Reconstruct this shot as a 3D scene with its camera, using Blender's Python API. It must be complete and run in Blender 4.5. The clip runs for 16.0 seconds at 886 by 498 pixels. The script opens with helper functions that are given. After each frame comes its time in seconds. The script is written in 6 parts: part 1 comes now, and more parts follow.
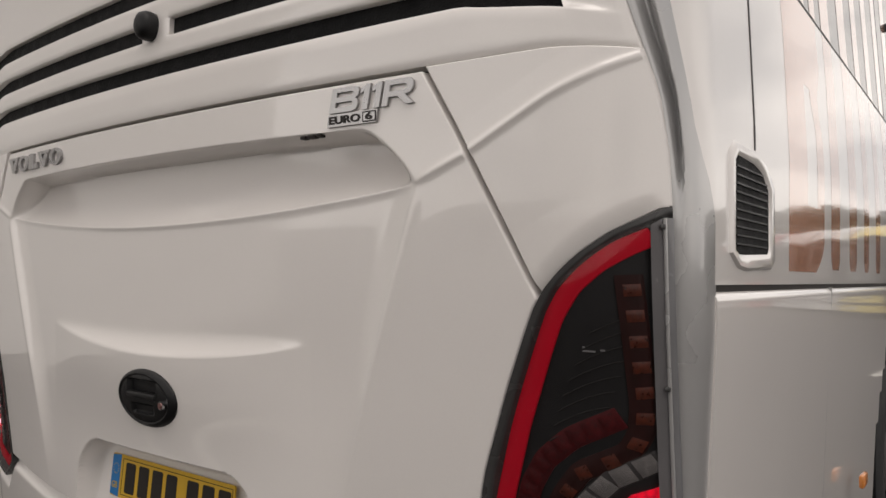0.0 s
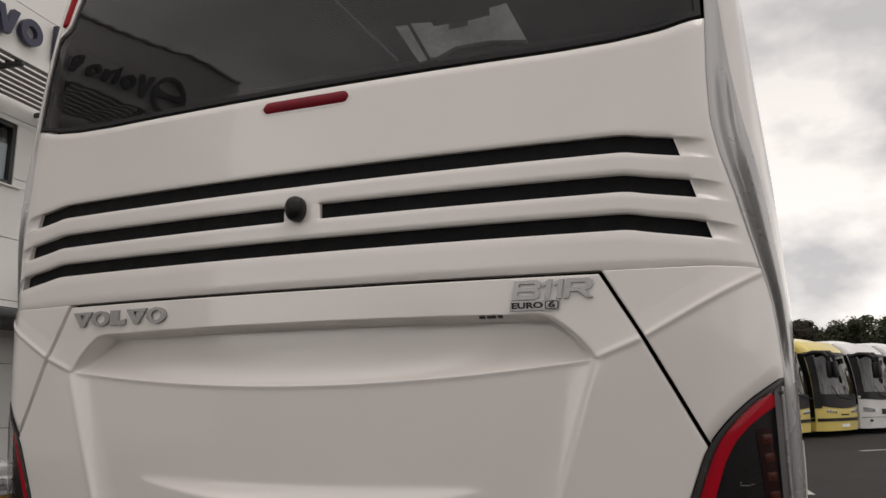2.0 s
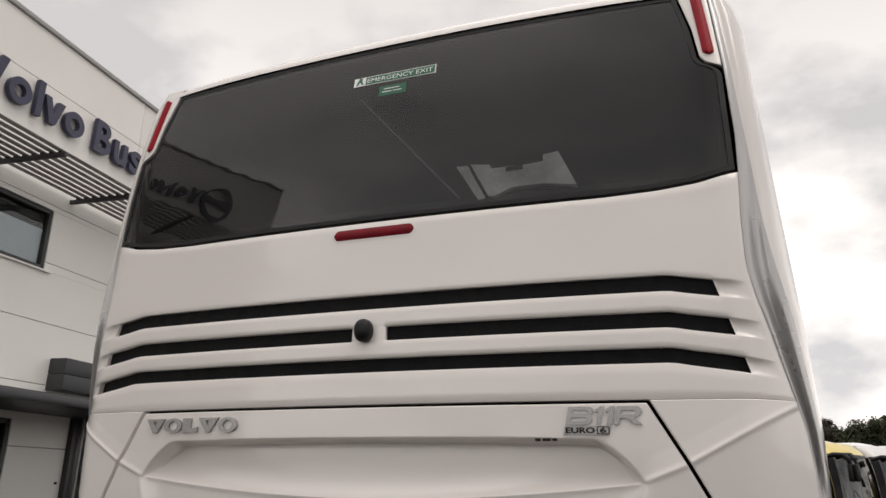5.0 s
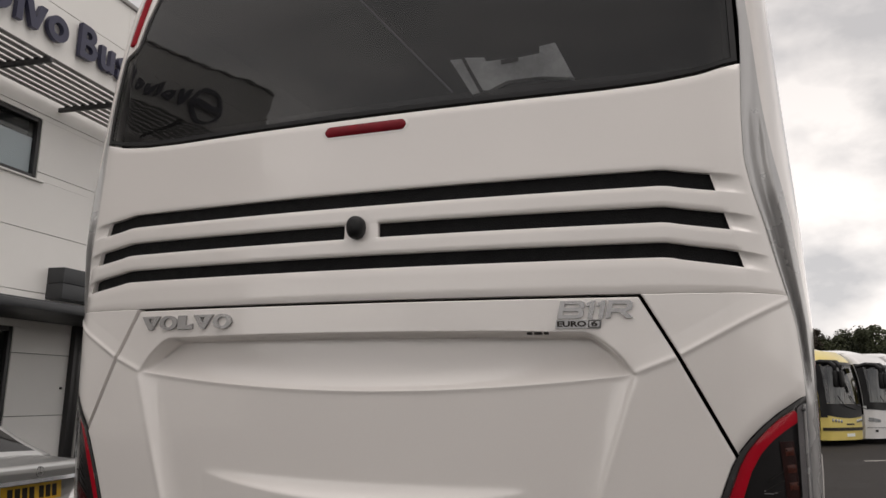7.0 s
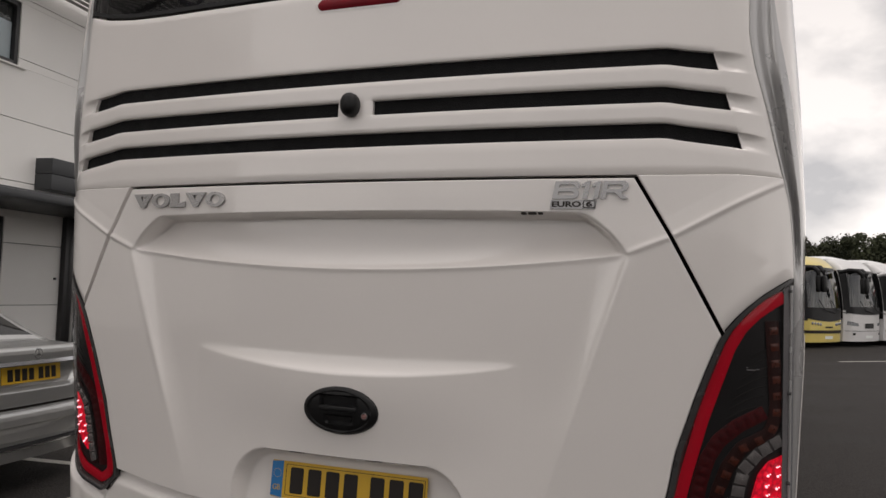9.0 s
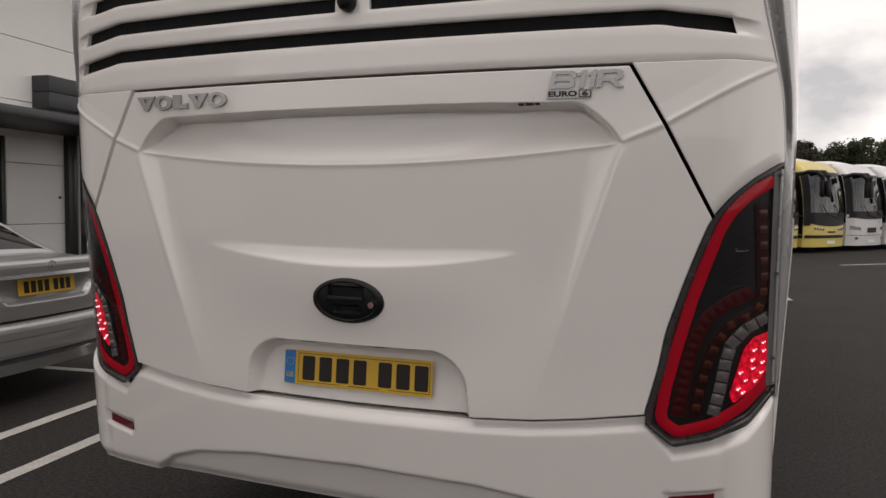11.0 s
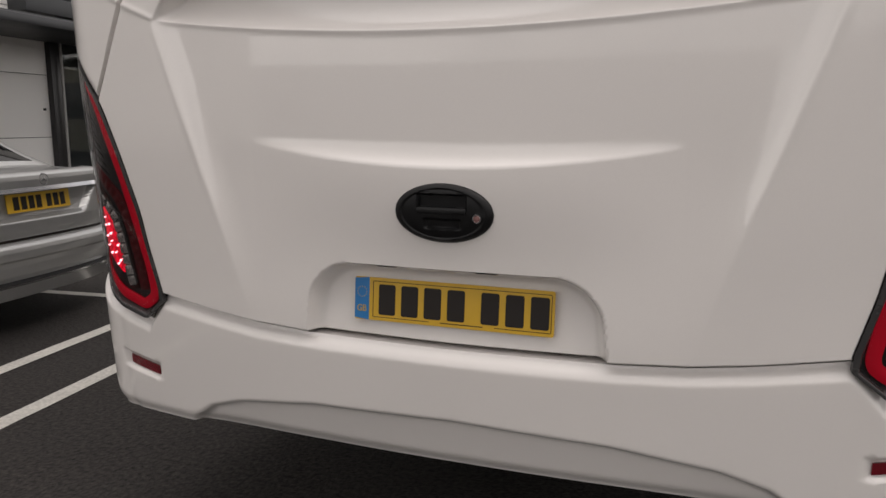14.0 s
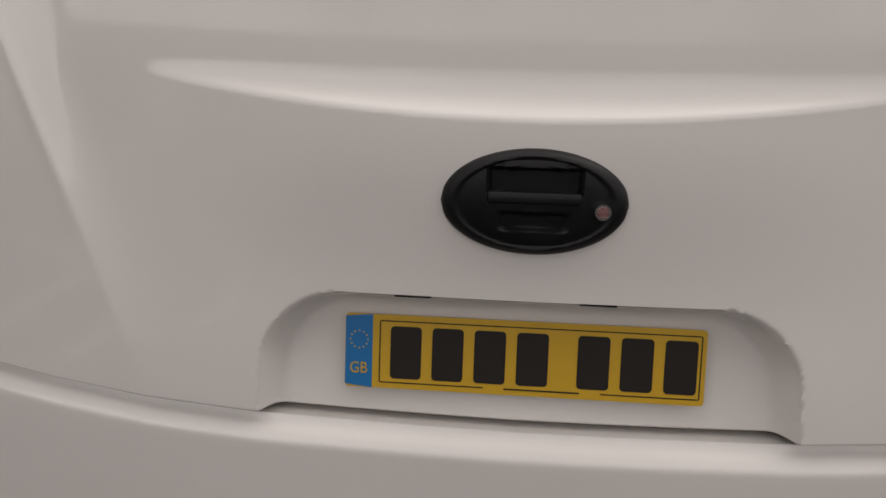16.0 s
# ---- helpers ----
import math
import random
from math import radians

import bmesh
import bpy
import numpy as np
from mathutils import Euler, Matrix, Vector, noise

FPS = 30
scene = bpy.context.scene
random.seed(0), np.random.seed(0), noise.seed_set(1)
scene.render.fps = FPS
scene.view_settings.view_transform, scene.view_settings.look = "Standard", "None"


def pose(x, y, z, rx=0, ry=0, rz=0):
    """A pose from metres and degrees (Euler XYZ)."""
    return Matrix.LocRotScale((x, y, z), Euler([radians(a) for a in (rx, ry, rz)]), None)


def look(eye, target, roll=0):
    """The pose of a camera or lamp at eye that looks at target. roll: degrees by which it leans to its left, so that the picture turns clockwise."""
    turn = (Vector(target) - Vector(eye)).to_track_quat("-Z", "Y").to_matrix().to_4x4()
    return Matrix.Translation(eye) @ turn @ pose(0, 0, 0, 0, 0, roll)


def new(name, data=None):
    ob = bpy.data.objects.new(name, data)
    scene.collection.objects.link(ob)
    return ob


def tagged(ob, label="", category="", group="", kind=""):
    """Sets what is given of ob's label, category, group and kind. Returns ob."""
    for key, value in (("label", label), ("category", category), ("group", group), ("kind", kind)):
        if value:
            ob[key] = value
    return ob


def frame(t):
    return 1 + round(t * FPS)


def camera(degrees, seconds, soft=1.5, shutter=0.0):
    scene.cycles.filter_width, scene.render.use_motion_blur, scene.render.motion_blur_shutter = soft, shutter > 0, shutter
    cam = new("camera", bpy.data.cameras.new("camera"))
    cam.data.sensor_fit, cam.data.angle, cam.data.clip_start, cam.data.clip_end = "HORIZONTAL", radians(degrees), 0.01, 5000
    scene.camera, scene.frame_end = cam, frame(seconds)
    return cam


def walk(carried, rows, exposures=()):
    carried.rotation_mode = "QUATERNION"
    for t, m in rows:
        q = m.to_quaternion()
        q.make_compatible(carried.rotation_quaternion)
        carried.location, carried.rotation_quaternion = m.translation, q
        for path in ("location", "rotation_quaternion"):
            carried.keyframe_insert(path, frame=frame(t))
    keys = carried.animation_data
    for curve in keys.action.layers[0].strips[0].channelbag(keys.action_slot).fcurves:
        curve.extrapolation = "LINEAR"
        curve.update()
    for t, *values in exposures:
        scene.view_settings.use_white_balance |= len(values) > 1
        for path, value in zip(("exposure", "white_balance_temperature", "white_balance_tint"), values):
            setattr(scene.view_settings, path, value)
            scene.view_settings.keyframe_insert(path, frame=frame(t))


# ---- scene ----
cam = camera(61.7, 16.0)
PATH = [
    (0, (1.673, -1.174, 1.404), (0.472, 0.423, 1.478), 0.6),
    (0.5, (1.488, -1.326, 1.421), (0.424, 0.357, 1.614), 0.2),
    (1, (1.364, -1.529, 1.467), (0.446, 0.226, 1.748), -0.3),
    (1.5, (1.285, -1.751, 1.48), (0.463, 0.042, 1.812), -0.1),
    (2, (1.104, -1.931, 1.494), (0.419, -0.091, 1.878), -0.6),
    (2.5, (1.026, -2.051, 1.531), (0.429, -0.191, 1.962), -0.8),
    (3, (1.039, -2.138, 1.561), (0.39, -0.32, 2.086), 0.2),
    (3.2, (1.057, -2.145, 1.536), (0.373, -0.36, 2.126), 1.0),
    (5.3, (1.051, -2.188, 1.561), (0.357, -0.414, 2.168), 1.0),
    (5.5, (1.05, -2.184, 1.56), (0.356, -0.396, 2.129), 0.9),
    (6, (1.054, -2.162, 1.545), (0.358, -0.356, 2.048), 0.8),
    (6.5, (1.055, -2.145, 1.532), (0.354, -0.325, 1.974), 0.8),
    (7, (1.05, -2.147, 1.519), (0.348, -0.313, 1.899), 0.9),
    (7.5, (1.043, -2.147, 1.502), (0.341, -0.302, 1.824), 1.2),
    (8, (1.036, -2.143, 1.487), (0.336, -0.286, 1.738), 1.4),
    (8.5, (1.033, -2.141, 1.467), (0.338, -0.275, 1.654), 1.7),
    (9, (1.037, -2.132, 1.457), (0.35, -0.257, 1.575), 1.8),
    (9.2, (1.029, -2.145, 1.48), (0.352, -0.265, 1.549), 1.5),
    (11.3, (1.094, -2.2, 1.371), (0.392, -0.333, 1.23), 0.5),
    (11.5, (1.107, -2.209, 1.359), (0.391, -0.349, 1.19), 0.5),
    (12, (1.093, -2.215, 1.344), (0.357, -0.373, 1.095), 0.3),
    (12.5, (1.014, -2.163, 1.324), (0.274, -0.331, 1.017), 0.1),
    (13, (0.848, -2.085, 1.305), (0.204, -0.221, 0.969), 0.6),
    (13.5, (0.718, -1.946, 1.292), (0.115, -0.073, 0.936), 1.0),
    (14, (0.584, -1.78, 1.312), (-0.078, 0.077, 0.974), 0.2),
    (14.5, (0.382, -1.658, 1.274), (-0.251, 0.217, 0.979), 0.6),
    (15, (0.147, -1.525, 1.255), (-0.244, 0.409, 0.926), 1.2),
    (15.5, (0.038, -1.354, 1.211), (-0.212, 0.605, 0.894), 1.7),
    (16, (-0.031, -1.124, 1.224), (-0.2, 0.832, 0.841), 1.5),
]
walk(cam, [(t, look(eye, target, roll)) for t, eye, target, roll in PATH], exposures=[(0, -0.38, 6650, 14.4), (1, -0.63, 6620, 14.4), (2.5, -0.65, 6590, 14.2), (3.2, -0.61, 6590, 14.2), (5.5, -0.38, 6570, 14.1), (6.5, -0.49, 6560, 14.3), (9, -0.64, 6540, 15.2), (11.5, -0.62, 6570, 15.9), (12.5, -0.47, 6530, 15.9), (13.5, -0.31, 6530, 15.5), (14.5, -0.43, 6530, 15.2), (16, -0.50, 6560, 15.2)])

# ---- sky and sun ----
world = bpy.data.worlds.new("overcast_sky")
scene.world = world
world.use_nodes = True
wn, wl = world.node_tree.nodes, world.node_tree.links
wn.clear()
w_out, w_bg = wn.new("ShaderNodeOutputWorld"), wn.new("ShaderNodeBackground")
w_sky = wn.new("ShaderNodeTexSky")
w_sky.sky_type, w_sky.sun_disc = "NISHITA", False
w_sky.sun_elevation, w_sky.sun_rotation = radians(56), radians(112)
w_co, w_map = wn.new("ShaderNodeTexCoord"), wn.new("ShaderNodeMapping")
w_map.inputs["Scale"].default_value = (1.0, 1.0, 1.7)
w_map.inputs["Location"].default_value = (0.62, 0.25, 0.3)
w_noise = wn.new("ShaderNodeTexNoise")
w_noise.inputs["Scale"].default_value, w_noise.inputs["Detail"].default_value = 3.2, 7.0
w_noise.inputs["Roughness"].default_value = 0.52
w_ramp = wn.new("ShaderNodeValToRGB")
w_ramp.color_ramp.elements[0].position, w_ramp.color_ramp.elements[1].position = 0.40, 0.535
w_ramp.color_ramp.elements[0].color = (0.66, 0.66, 0.645, 1)
w_ramp.color_ramp.elements[1].color = (1.24, 1.20, 1.12, 1)
w_mul = wn.new("ShaderNodeVectorMath")
w_mul.operation = "SCALE"
w_mul.inputs["Scale"].default_value = 0.01
w_add = wn.new("ShaderNodeVectorMath")
w_sep, w_up, w_dim = wn.new("ShaderNodeSeparateXYZ"), wn.new("ShaderNodeMapRange"), wn.new("ShaderNodeVectorMath")
w_up.inputs["From Min"].default_value, w_up.inputs["From Max"].default_value = 0.05, 0.75
w_up.inputs["To Min"].default_value, w_up.inputs["To Max"].default_value = 1.42, 0.84
w_dim.operation = "SCALE"
wl.new(w_co.outputs["Generated"], w_sep.inputs["Vector"])
wl.new(w_sep.outputs["Z"], w_up.inputs["Value"])
# an overcast sky is brightest overhead
w_zen, w_both = wn.new("ShaderNodeMapRange"), wn.new("ShaderNodeMath")
w_zen.interpolation_type = "SMOOTHSTEP"
w_zen.inputs["From Min"].default_value, w_zen.inputs["From Max"].default_value = 0.66, 1.0
w_zen.inputs["To Min"].default_value, w_zen.inputs["To Max"].default_value = 1.0, 2.7
w_both.operation = "MULTIPLY"
wl.new(w_sep.outputs["Z"], w_zen.inputs["Value"])
wl.new(w_up.outputs["Result"], w_both.inputs[0])
wl.new(w_zen.outputs["Result"], w_both.inputs[1])
# and towards the veiled sun, behind the walk
w_side, w_back, w_glow, w_all = wn.new("ShaderNodeMapRange"), wn.new("ShaderNodeMapRange"), wn.new("ShaderNodeMath"), wn.new("ShaderNodeMath")
w_side.interpolation_type = w_back.interpolation_type = "SMOOTHSTEP"
w_side.inputs["From Min"].default_value, w_side.inputs["From Max"].default_value = -0.85, 0.35
w_side.inputs["To Min"].default_value, w_side.inputs["To Max"].default_value = 0.45, -0.15
w_back.inputs["From Min"].default_value, w_back.inputs["From Max"].default_value = 0.05, -0.55
w_glow.operation, w_all.operation = "MULTIPLY_ADD", "MULTIPLY"
w_glow.inputs[2].default_value = 1.0
wl.new(w_sep.outputs["X"], w_side.inputs["Value"])
wl.new(w_sep.outputs["Y"], w_back.inputs["Value"])
wl.new(w_side.outputs["Result"], w_glow.inputs[0])
wl.new(w_back.outputs["Result"], w_glow.inputs[1])
wl.new(w_both.outputs["Value"], w_all.inputs[0])
wl.new(w_glow.outputs["Value"], w_all.inputs[1])
wl.new(w_all.outputs["Value"], w_dim.inputs["Scale"])
w_high, w_mix = wn.new("ShaderNodeMapRange"), wn.new("ShaderNodeMix")
w_high.inputs["From Min"].default_value, w_high.inputs["From Max"].default_value = 0.30, 0.62
w_high.inputs["To Max"].default_value = 0.65
w_mix.data_type = "RGBA"
w_mix.inputs[7].default_value = (1.0, 0.975, 0.93, 1)
wl.new(w_sep.outputs["Z"], w_high.inputs["Value"])
wl.new(w_high.outputs["Result"], w_mix.inputs[0])
wl.new(w_ramp.outputs["Color"], w_mix.inputs[6])
wl.new(w_mix.outputs[2], w_dim.inputs[0])
wl.new(w_co.outputs["Generated"], w_map.inputs["Vector"])
wl.new(w_map.outputs["Vector"], w_noise.inputs["Vector"])
wl.new(w_noise.outputs["Fac"], w_ramp.inputs["Fac"])
wl.new(w_sky.outputs["Color"], w_mul.inputs[0])
wl.new(w_mul.outputs["Vector"], w_add.inputs[0])
wl.new(w_dim.outputs["Vector"], w_add.inputs[1])
wl.new(w_add.outputs["Vector"], w_bg.inputs["Color"])
w_bg.inputs["Strength"].default_value = 1.0
wl.new(w_bg.outputs["Background"], w_out.inputs["Surface"])

sun = new("sun", bpy.data.lights.new("sun", "SUN"))
sun.data.energy, sun.data.angle, sun.data.color = 0.8, radians(28), (1.0, 0.95, 0.88)
sun.matrix_world = look((0, 0, 0), (-0.60, 0.24, -0.95))


# ---- materials ----
def mat(name, color, rough=0.5, metal=0.0, vary=0.06, scale=6.0, bump=0.0, bump_scale=60.0, coat=0.0, rnd=0.0, emit=None, fine=0.0, fine_scale=90.0):
    """A surface with two scales of colour variation, relief and roughness wear."""
    m = bpy.data.materials.new(name)
    m.use_nodes = True
    n, l = m.node_tree.nodes, m.node_tree.links
    b = n["Principled BSDF"]
    b.inputs["Roughness"].default_value, b.inputs["Metallic"].default_value = rough, metal
    b.inputs["Coat Weight"].default_value, b.inputs["Coat Roughness"].default_value = coat, 0.04
    co = n.new("ShaderNodeTexCoord")
    t1, t2 = n.new("ShaderNodeTexNoise"), n.new("ShaderNodeTexNoise")
    t1.inputs["Scale"].default_value, t1.inputs["Detail"].default_value = scale, 4
    t2.inputs["Scale"].default_value, t2.inputs["Detail"].default_value = fine_scale, 3
    l.new(co.outputs["Object"], t1.inputs["Vector"])
    l.new(co.outputs["Object"], t2.inputs["Vector"])
    hsv = n.new("ShaderNodeHueSaturation")
    hsv.inputs["Color"].default_value = (*color, 1)
    a1 = n.new("ShaderNodeMapRange")
    a1.inputs["From Min"].default_value, a1.inputs["From Max"].default_value = 0.15, 0.85
    a1.inputs["To Min"].default_value, a1.inputs["To Max"].default_value = 1 - vary, 1 + vary
    l.new(t1.outputs["Fac"], a1.inputs["Value"])
    a2 = n.new("ShaderNodeMapRange")
    a2.inputs["From Min"].default_value, a2.inputs["From Max"].default_value = 0.3, 0.7
    a2.inputs["To Min"].default_value, a2.inputs["To Max"].default_value = 1 - fine, 1 + fine
    l.new(t2.outputs["Fac"], a2.inputs["Value"])
    mu = n.new("ShaderNodeMath")
    mu.operation = "MULTIPLY"
    l.new(a1.outputs["Result"], mu.inputs[0])
    l.new(a2.outputs["Result"], mu.inputs[1])
    last = mu.outputs["Value"]
    if rnd:
        info, a3, m3 = n.new("ShaderNodeObjectInfo"), n.new("ShaderNodeMapRange"), n.new("ShaderNodeMath")
        a3.inputs["To Min"].default_value, a3.inputs["To Max"].default_value = 1 - rnd, 1 + rnd
        m3.operation = "MULTIPLY"
        l.new(info.outputs["Random"], a3.inputs["Value"])
        l.new(last, m3.inputs[0])
        l.new(a3.outputs["Result"], m3.inputs[1])
        last = m3.outputs["Value"]
    l.new(last, hsv.inputs["Value"])
    l.new(hsv.outputs["Color"], b.inputs["Base Color"])
    ar = n.new("ShaderNodeMapRange")
    ar.inputs["From Min"].default_value, ar.inputs["From Max"].default_value = 0.1, 0.9
    ar.inputs["To Min"].default_value, ar.inputs["To Max"].default_value = max(rough * (1 - 2 * min(vary, 0.12)), 0.02), min(rough * (1 + 2 * min(vary, 0.12)), 1)
    l.new(t1.outputs["Fac"], ar.inputs["Value"])
    l.new(ar.outputs["Result"], b.inputs["Roughness"])
    if bump:
        bp, t3 = n.new("ShaderNodeBump"), n.new("ShaderNodeTexNoise")
        t3.inputs["Scale"].default_value, t3.inputs["Detail"].default_value = bump_scale, 5
        l.new(co.outputs["Object"], t3.inputs["Vector"])
        l.new(t3.outputs["Fac"], bp.inputs["Height"])
        bp.inputs["Strength"].default_value, bp.inputs["Distance"].default_value = bump, 0.01
        l.new(bp.outputs["Normal"], b.inputs["Normal"])
    if max(color) < 0.02:
        b.inputs["Specular IOR Level"].default_value = 0.3
    if emit:
        b.inputs["Emission Color"].default_value, b.inputs["Emission Strength"].default_value = (*color, 1), emit
    return m


def glass(name, tint, clear, rough=0.02, ior=1.5, haze=0.012, lean=0.0):
    """A thin pane: part of the light passes, tinted, and the rest mirrors by Fresnel."""
    m = bpy.data.materials.new(name)
    m.use_nodes = True
    n, l = m.node_tree.nodes, m.node_tree.links
    n.clear()
    out, mix, mix2 = n.new("ShaderNodeOutputMaterial"), n.new("ShaderNodeMixShader"), n.new("ShaderNodeMixShader")
    tr, gl, df, fr = n.new("ShaderNodeBsdfTransparent"), n.new("ShaderNodeBsdfGlossy"), n.new("ShaderNodeBsdfDiffuse"), n.new("ShaderNodeLayerWeight")
    tr.inputs["Color"].default_value = (*tint, 1)
    co, t1, dirt = n.new("ShaderNodeTexCoord"), n.new("ShaderNodeTexNoise"), n.new("ShaderNodeValToRGB")
    t1.inputs["Scale"].default_value, t1.inputs["Detail"].default_value, t1.inputs["Roughness"].default_value = 2.5, 9, 0.68
    dirt.color_ramp.elements[0].position, dirt.color_ramp.elements[1].position = 0.35, 0.68
    dirt.color_ramp.elements[0].color = (haze * 0.35, haze * 0.35, haze * 0.37, 1)
    dirt.color_ramp.elements[1].color = (haze * 1.9, haze * 1.86, haze * 1.9, 1)
    l.new(co.outputs["Object"], t1.inputs["Vector"])
    l.new(t1.outputs["Fac"], dirt.inputs["Fac"])
    if lean:
        # the haze is graded along x, painting in a brighter reflection at one end
        sx, mr, sc = n.new("ShaderNodeSeparateXYZ"), n.new("ShaderNodeMapRange"), n.new("ShaderNodeVectorMath")
        mr.inputs["From Min"].default_value, mr.inputs["From Max"].default_value = -1.1, 1.1
        mr.inputs["To Min"].default_value, mr.inputs["To Max"].default_value = 1 + lean, 1 - lean
        sc.operation = "SCALE"
        l.new(co.outputs["Object"], sx.inputs["Vector"])
        l.new(sx.outputs["X"], mr.inputs["Value"])
        l.new(dirt.outputs["Color"], sc.inputs[0])
        l.new(mr.outputs["Result"], sc.inputs["Scale"])
        l.new(sc.outputs["Vector"], df.inputs["Color"])
    else:
        l.new(dirt.outputs["Color"], df.inputs["Color"])
    gl.inputs["Roughness"].default_value = rough
    fr.inputs["Blend"].default_value = 0.5
    p5, f0 = n.new("ShaderNodeMath"), n.new("ShaderNodeMapRange")
    p5.operation = "POWER"
    p5.inputs[1].default_value = 5.0
    f0.inputs["To Min"].default_value, f0.inputs["To Max"].default_value = ((ior - 1) / (ior + 1)) ** 2, 1.0
    l.new(fr.outputs["Facing"], p5.inputs[0])
    l.new(p5.outputs["Value"], f0.inputs["Value"])
    mix2.inputs["Fac"].default_value = clear
    l.new(df.outputs[0], mix2.inputs[1])
    l.new(tr.outputs[0], mix2.inputs[2])
    l.new(f0.outputs["Result"], mix.inputs["Fac"])
    l.new(mix2.outputs[0], mix.inputs[1])
    l.new(gl.outputs[0], mix.inputs[2])
    l.new(mix.outputs[0], out.inputs["Surface"])
    return m


M_WHITE = mat("white_coach_paint", (0.76, 0.725, 0.695), 0.3, vary=0.02, scale=2.2, coat=1.0, fine=0.008, fine_scale=300, bump=0.12, bump_scale=5)
M_SILVER = mat("silver_trim_paint", (0.44, 0.435, 0.43), 0.28, 0.42, vary=0.05, scale=6, coat=0.8)
M_BLACK = mat("black_plastic", (0.006, 0.006, 0.0065), 0.42, vary=0.2, scale=20, bump=0.1, bump_scale=500)
M_SURROUND = mat("dark_grey_lamp_surround", (0.042, 0.041, 0.041), 0.26, vary=0.15, scale=12)
M_SIDEBAND = mat("grey_lamp_edge", (0.17, 0.17, 0.175), 0.25, vary=0.15, scale=9, coat=0.6)
M_RUBBER = mat("black_rubber", (0.015, 0.015, 0.016), 0.6, vary=0.2, scale=15)
M_VOID = mat("dark_grille_mesh", (0.0035, 0.0035, 0.004), 0.7, vary=0.25, scale=30, bump=0.3, bump_scale=220)
M_VOID.node_tree.nodes["Principled BSDF"].inputs["Specular IOR Level"].default_value = 0.2
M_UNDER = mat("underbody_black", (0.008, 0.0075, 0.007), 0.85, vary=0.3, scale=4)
M_WINDOW = glass("tinted_rear_glass", (0.52, 0.52, 0.53), 0.70, ior=1.62, haze=0.020, lean=0.6)
M_SIDEGLASS = glass("tinted_side_glass", (0.10, 0.10, 0.11), 0.4, ior=2.8, haze=0.25)
M_LENS = glass("smoked_lamp_lens", (0.86, 0.84, 0.84), 0.97, rough=0.03, ior=1.36, haze=0.08)
M_CHROME = mat("chrome", (0.66, 0.66, 0.67), 0.09, 1.0, vary=0.03)
M_BADGE = mat("satin_badge_metal", (0.37, 0.365, 0.365), 0.27, 0.75, vary=0.05)
M_RED = mat("red_light_guide", (0.40, 0.0005, 0.012), 0.5, vary=0.14, scale=18, emit=0.21)
M_MARKER = mat("red_marker_lens", (0.26, 0.002, 0.010), 0.45, vary=0.3, scale=40, emit=0.08)
M_RED.node_tree.nodes["Principled BSDF"].inputs["Specular IOR Level"].default_value = 0.15
M_DULLRED = mat("dull_red_lens", (0.17, 0.002, 0.009), 0.5, vary=0.3, scale=30)
M_REDLED = mat("dark_red_reflector", (0.060, 0.0015, 0.003), 0.4, vary=0.4, scale=60)
M_REDCELL = mat("red_reflector_cell", (0.055, 0.0012, 0.0025), 0.35, vary=0.7, scale=90)
M_MAROON = mat("maroon_reflector", (0.018, 0.002, 0.0012), 0.4, vary=0.4, scale=50)
M_CLEARCELL = mat("grey_reverse_reflector", (0.48, 0.47, 0.465), 0.22, 0.85, vary=0.3, scale=40)
M_AMBER = mat("amber_reflector", (0.065, 0.0095, 0.0016), 0.3, vary=0.8, scale=120)
M_SIDEAMBER = mat("amber_side_marker", (0.62, 0.22, 0.05), 0.25, vary=0.1, scale=40, coat=0.5)
for m in (M_MARKER, M_DULLRED, M_REDLED, M_REDCELL, M_MAROON):
    m.node_tree.nodes["Principled BSDF"].inputs["Specular IOR Level"].default_value = 0.2
M_LIT = mat("lit_red_lamp", (0.5, 0.002, 0.02), 0.3, vary=0.4, scale=70)
# the lit field glows unevenly, cell by cell
lit_n, lit_l = M_LIT.node_tree.nodes, M_LIT.node_tree.links
lit_co, lit_cell, lit_map = lit_n.new("ShaderNodeTexCoord"), lit_n.new("ShaderNodeTexVoronoi"), lit_n.new("ShaderNodeMapRange")
lit_cell.inputs["Scale"].default_value = 62
lit_map.inputs["From Min"].default_value, lit_map.inputs["From Max"].default_value = 0.05, 0.75
lit_map.inputs["To Min"].default_value, lit_map.inputs["To Max"].default_value = 1.5, 0.28
lit_l.new(lit_co.outputs["Object"], lit_cell.inputs["Vector"])
lit_l.new(lit_cell.outputs["Distance"], lit_map.inputs["Value"])
lit_l.new(lit_map.outputs["Result"], lit_n["Principled BSDF"].inputs["Emission Strength"])
lit_n["Principled BSDF"].inputs["Emission Color"].default_value = (0.85, 0.002, 0.022, 1)
M_LITDOT = mat("lit_lamp_diode", (1.0, 0.50, 0.56), 0.3, emit=3.2)
M_REFLECTOR = mat("red_reflector", (0.13, 0.002, 0.008), 0.2, vary=0.15, scale=120, bump=0.2, bump_scale=400, coat=0.5)
M_YELLOWPLATE = mat("yellow_plate", (0.58, 0.35, 0.02), 0.35, vary=0.05, scale=25)
M_BLUEPLATE = mat("blue_plate_band", (0.008, 0.16, 0.42), 0.35, vary=0.05)
M_INK = mat("black_ink", (0.016, 0.012, 0.01), 0.5)
M_GREEN = mat("green_sticker", (0.010, 0.11, 0.06), 0.5, vary=0.05)
M_PAPER = mat("white_print", (0.82, 0.85, 0.82), 0.6, vary=0.05)
